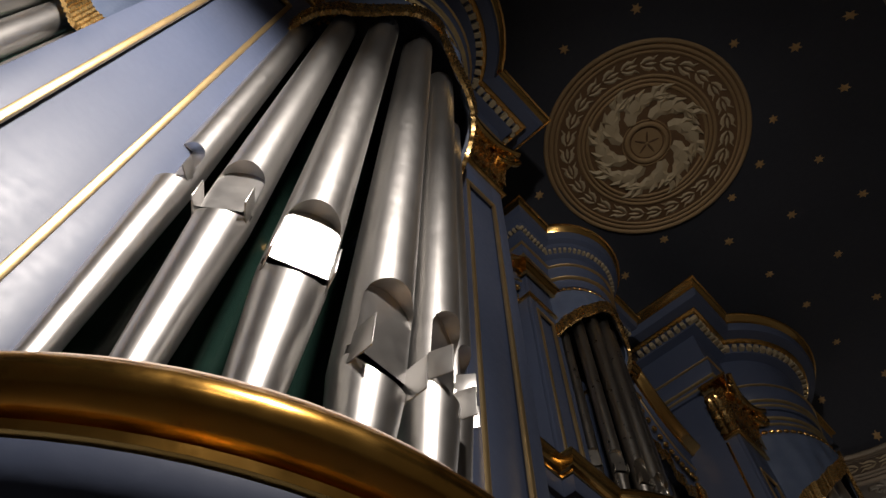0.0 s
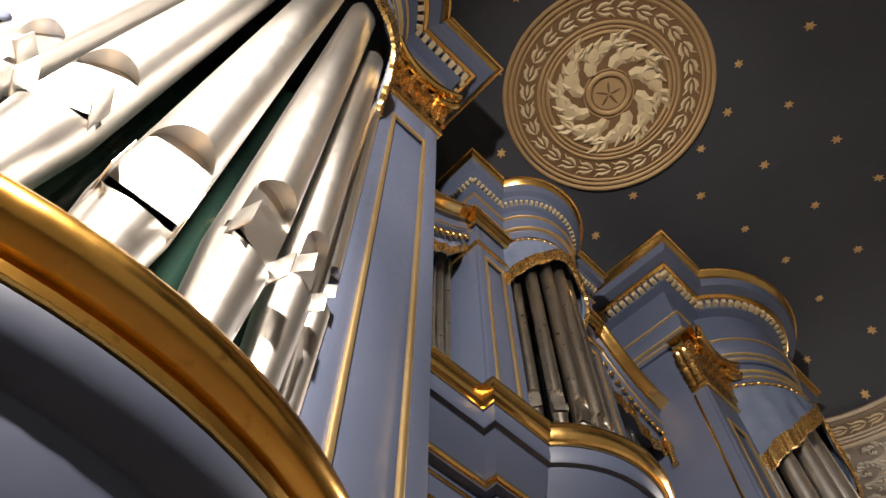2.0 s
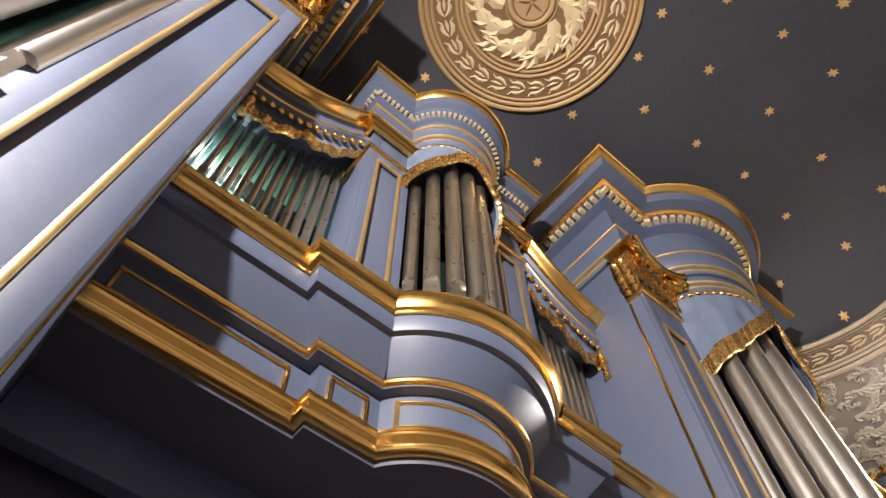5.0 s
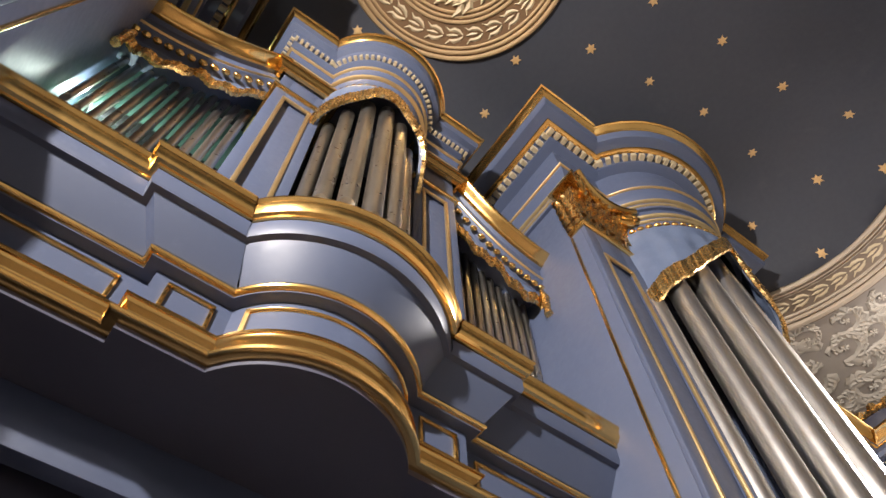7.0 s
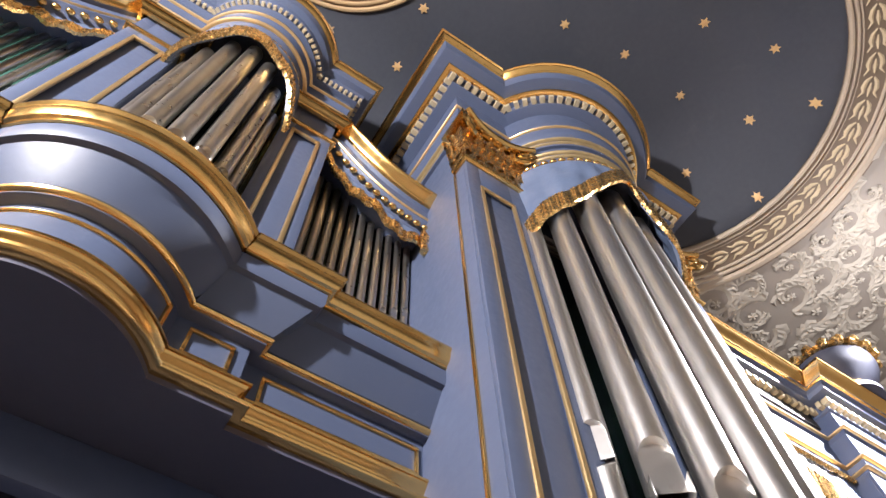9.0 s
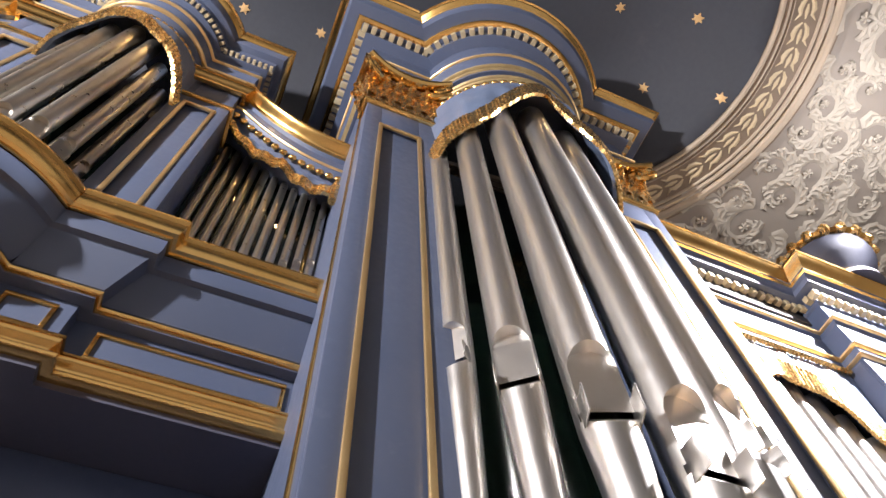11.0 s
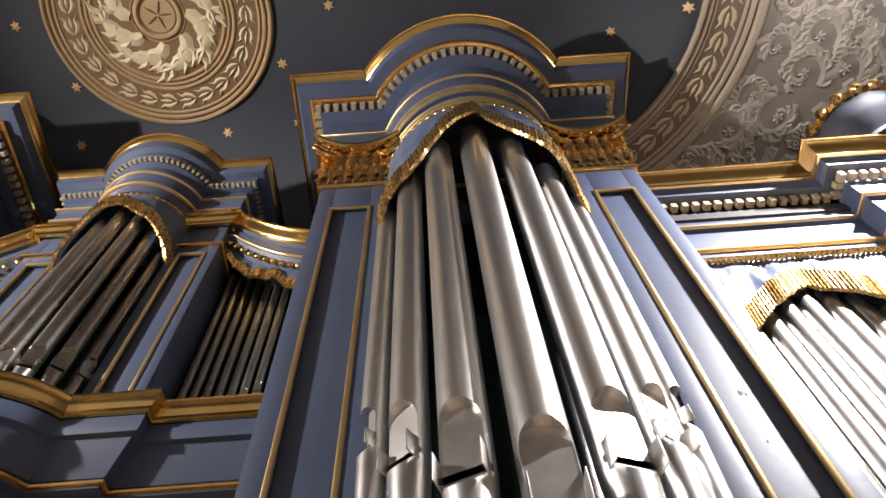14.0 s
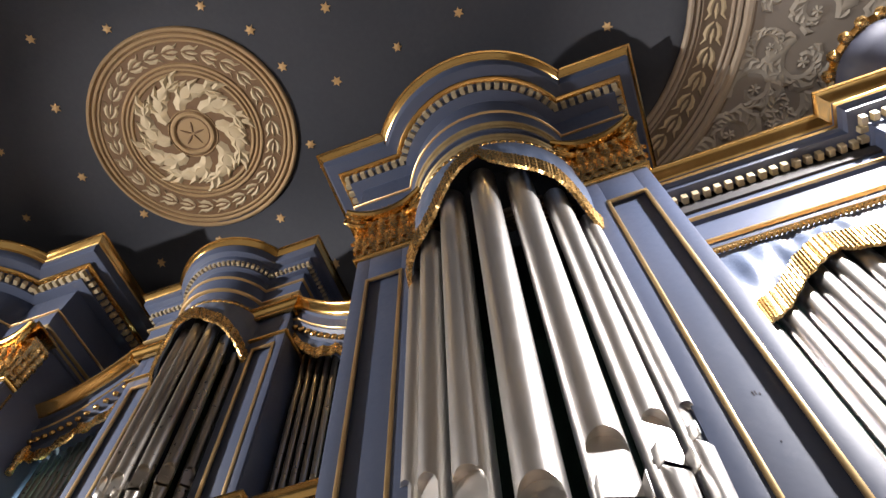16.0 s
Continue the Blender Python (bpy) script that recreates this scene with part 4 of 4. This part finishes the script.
def flat_field(sgn):
    """A recessed field of small pipes under a sweeping cornice, between turret and tower."""
    fd = thing("organ_pipe_field", "recessed blue pipe field under a sweeping gilt cornice", "organ case", "pipe fields", at=(-1.3, AXIS + sgn * 0.87, 3.6))
    ss = [0.552 + 0.648 * k / 18 for k in range(19)]
    pts = [(-1.22, AXIS + sgn * s) for s in ss]
    lift = [swan(s) for s in ss]
    if sgn < 0:
        pts, lift = pts[::-1], lift[::-1]
    fr = part("frieze", sweep(pts, [(-0.12, -0.26), (0.0, -0.26), (0.015, -0.22), (0.03, -0.20), (0.05, -0.175), (0.05, -0.06), (0.08, -0.045), (-0.12, -0.045)], lift), BLUE, fd)
    part("cornice_moulding", sweep(pts, cyma_profile(0.085, -0.05, 0.145, 0.0), lift), GOLD, fr, "sweeping gilt cornice moulding")
    part("frieze_line", sweep(pts, bead_profile(0.045, -0.155, 0.016, 0.016), lift), PALE_GOLD, fr)
    spots = along(pts, 0.050, 0.02)
    repeats("bead", BEAD_MESH, [(x + 0.036, y, t) for x, y, t in spots], 0, fr, [swan(abs(y - AXIS)) - 0.228 for x, y, t in spots])

    def edge(u):
        s = 0.552 + 0.648 * (u if sgn > 0 else 1 - u)
        k = (s - 0.552) / 0.648
        return swan(s) - 0.29 - 0.085 * abs(math.sin(2 * math.pi * k)) ** 0.8 - 0.03 * (k > 0.95)
    spots = along(pts, 0.012)
    n = len(spots)
    lo, hi, th, flo, fhi = [], [], [], [], []
    for i, (x, y, t) in enumerate(spots):
        s = abs(y - AXIS)
        z1 = edge(i / (n - 1))
        o = 0.008 + 0.008 * math.sin(i * 0.7)
        lo.append((x + o, y, z1))
        hi.append((x + 0.002, y, swan(s) - 0.24))
        th.append((-0.018, 0, 0))
        flo.append((x + o + 0.006 + 0.004 * (i % 2), y, z1 - 0.040))
        fhi.append((x + o + 0.010 + 0.004 * (i % 2), y, z1 + 0.036))
    cl = part("drapery", strip(lo, hi, th), CLOTH, fd, "carved blue cloth swag")
    part("fringe", strip(flo, fhi, th), GOLD_CARVED, cl, "pleated gilt fringe")
    y_end = AXIS + sgn * 1.165
    part("tassel", rod([(-1.19, y_end, swan(1.165) - 0.27), (-1.175, y_end, swan(1.165) - 0.36), (-1.18, y_end, swan(1.165) - 0.44), (-1.18, y_end, swan(1.165) - 0.50)], [0.014, 0.026, 0.018, 0.024]), GOLD_CARVED, fd, "hanging gilt tassel")
    y0, y1 = sorted((AXIS + sgn * 0.552, AXIS + sgn * 1.20))
    if sgn < 0:
        part("backing_board", box((-1.54, y0, 3.5), (-1.51, y1, 5.2), 0), BACK_GREEN, fd, "pale green lamplit board behind the pipes")
        part("rack_board", box((-1.505, y0 + 0.10, 4.47), (-1.475, y1, 4.60), 0.003), DARK, fd, "dark rack board behind the pipes")
    else:
        part("pane", box((-1.362, y0, 3.6), (-1.354, y1, 5.2), 0), SHADED_GLASS, fd, "green glass pane behind the pipes")
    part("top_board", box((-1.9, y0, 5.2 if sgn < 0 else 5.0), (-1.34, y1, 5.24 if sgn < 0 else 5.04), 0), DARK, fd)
    for k in range(11):
        s = 0.60 + 0.055 * k
        r = 0.0205 - 0.0003 * k
        organ_pipe(-1.33, AXIS + sgn * s, 3.60, 3.72 + 0.042 * k, 5.02 - 0.15 * (k / 10), r, 0, TIN_DULL, ears=False, label="thin grey tin organ pipe in the pipe field", group="field pipes")
    return fd


flat_field(1)
flat_field(-1)

# the small lamp that burns inside the case
case_lamp = thing("case_lamp", "small bare lit bulb burning behind thin organ pipes", "lamp", at=(-1.47, 1.38, 4.45))
part("bulb", lathe([(0.0005, 4.462), (0.006, 4.460), (0.008, 4.454), (0.006, 4.447), (0.0005, 4.445)], -1.445, 1.38, 16), BULB, case_lamp, "glowing white bulb")
part("holder", box((-1.512, 1.374, 4.436), (-1.438, 1.386, 4.4455), 0.002), DARK, case_lamp, "dark lamp holder")


# ---- lower side wings ----
def wing(sgn):
    wg = thing("organ_wing", "lower side wing of the organ with blue entablature and gilt mouldings", "organ case", "organ wings", at=(-1.2, AXIS + sgn * 4.0, 0))
    pts = [(-1.05, 5.347), (-1.05, 6.48), (-0.93, 6.48), (-0.93, 7.6), (-1.05, 7.6), (-1.05, 8.6)]
    if sgn < 0:
        pts = [(x, 2 * AXIS - y) for x, y in reversed(pts)]
    ent = part("entablature", sweep(pts, [(-0.5, 4.33), (0.0, 4.33), (0.02, 4.36), (0.03, 4.42), (0.03, 4.58), (0.05, 4.60), (0.035, 4.63), (0.035, 4.76), (0.05, 4.77), (0.05, 4.83), (0.12, 4.845), (0.13, 4.87), (0.17, 4.89), (-0.5, 4.89)]), BLUE, wg, "blue frieze and corona")
    part("cornice_moulding", sweep(pts, cyma_profile(0.165, 4.88, 0.225, 4.955)), GOLD, ent, "gilt cornice moulding")
    part("frieze_line", sweep(pts, bead_profile(0.05, 4.605, 0.016, 0.016)), PALE_GOLD, ent)
    part("architrave_line", sweep(pts, bead_profile(0.02, 4.40, 0.026, 0.024)), PALE_GOLD, ent)
    part("architrave_line", sweep(pts, bead_profile(0.0, 4.345, 0.026, 0.02)), PALE_GOLD, ent)
    repeats("dentil", DENTIL_MESH, along(offset_path(pts, 0.07), 0.058, 0.03), 4.805, ent)

    def Y(y):
        return y if sgn > 0 else 2 * AXIS - y
    path = [(-1.06, 5.39), (-1.06, 6.47)]
    path = path if sgn > 0 else [(x, Y(y)) for x, y in reversed(path)]
    drapery(wg, path, 4.32, lambda u: 4.17 - 0.44 * abs(2 * u - 1) ** 1.1, 0.13, seed=12)
    cord = bmesh.new()
    for k in range(46):
        yy = 5.375 + 0.024 * k
        rod([(-1.028, Y(yy - 0.010), 4.292), (-1.020, Y(yy), 4.308), (-1.028, Y(yy + 0.012), 4.322)], [0.007, 0.013, 0.007], 6, cord)
    tagged(part("twisted_cord", cord, GOLD_CARVED, wg, "gilt twisted cord above the cloth"), kind="stuff")
    y0, y1 = sorted((Y(6.48), Y(6.72)))
    pl = pilaster(wg, y0, y1, -0.93, -1.5, 0.0, 4.33, 2.3, 4.15, (0.06, 0.06))
    part("pane", box((-1.35, min(Y(5.36), Y(8.6)), 1.2), (-1.33, max(Y(5.36), Y(8.6)), 4.5), 0), GLASS, wg, "green glass pane behind the pipes")
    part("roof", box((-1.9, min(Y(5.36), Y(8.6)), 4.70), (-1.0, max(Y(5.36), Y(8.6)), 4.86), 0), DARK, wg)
    for k in range(9):
        y = 5.47 + 0.108 * k
        up = 0.06 - 0.50 * abs((y - 5.93) / 0.54) ** 1.25
        organ_pipe(-1.13, Y(y), 2.0, 2.42 + 0.02 * abs(k - 4), 4.14 + up, 0.048, 0, TIN, ears=False, group="wing pipes")
    for k in range(11):
        organ_pipe(-1.05, Y(6.80 + 0.092 * k), 2.0, 2.45, 4.2, 0.042, 0, TIN, ears=False, group="wing pipes")
    return wg


wing(1)
wing(-1)


# ---- things on and about the wings ----
def urn(y):
    u = thing("urn", "blue painted urn with gilt leaf collar standing on the wing cornice", "urn", at=(-0.84, y, 4.956))
    prof = [(0.001, 4.957), (0.20, 4.957), (0.20, 4.990), (0.15, 5.003), (0.13, 5.042), (0.17, 5.080), (0.24, 5.131), (0.28, 5.195), (0.285, 5.253), (0.27, 5.272), (0.001, 5.275)]
    part("vessel", lathe(prof, -0.84, y, 40), URN_BLUE, u)
    lid = part("lid", lathe([(0.001, 5.275), (0.30, 5.275), (0.315, 5.285), (0.30, 5.294), (0.21, 5.322), (0.09, 5.348), (0.001, 5.352)], -0.84, y, 40), GOLD, u, "ribbed gilt lid")
    for k in range(18):
        a = 2 * math.pi * k / 18
        ring_pts = [(rr, zz) for rr, zz in ((0.08, 5.352), (0.16, 5.342), (0.25, 5.313), (0.315, 5.281), (0.325, 5.259))]
        part("gadroon", rod([(-0.84 + rr * math.cos(a), y + rr * math.sin(a), zz) for rr, zz in ring_pts], [0.014, 0.026, 0.040, 0.036, 0.014]), GOLD_CARVED, lid)
    part("foot_ring", lathe([(0.13, 5.035), (0.155, 5.038), (0.155, 5.054), (0.13, 5.061)], -0.84, y, 32), GOLD, u)
    part("knob", lathe([(0.001, 5.348), (0.06, 5.352), (0.075, 5.374), (0.05, 5.412), (0.001, 5.432)], -0.84, y, 24), GOLD, lid)
    return u


urn(6.80)
urn(2 * AXIS - 6.80)
nick = bmesh.new()
for k, (dy, dz, ln) in enumerate(((0.0, 0.0, 0.022), (0.008, 0.004, 0.016), (0.018, -0.003, 0.012), (0.040, 0.006, 0.008), (-0.006, -0.20, 0.006))):
    add_box(nick, (-0.8225, 5.19 + dy, 3.17 + dz), (-0.8205, 5.193 + dy, 3.17 + dz + ln), 0)
tagged(part("chipped_paint", nick, NICK), "small dark chips in the blue paint of the tower", "paint chip", kind="stuff")
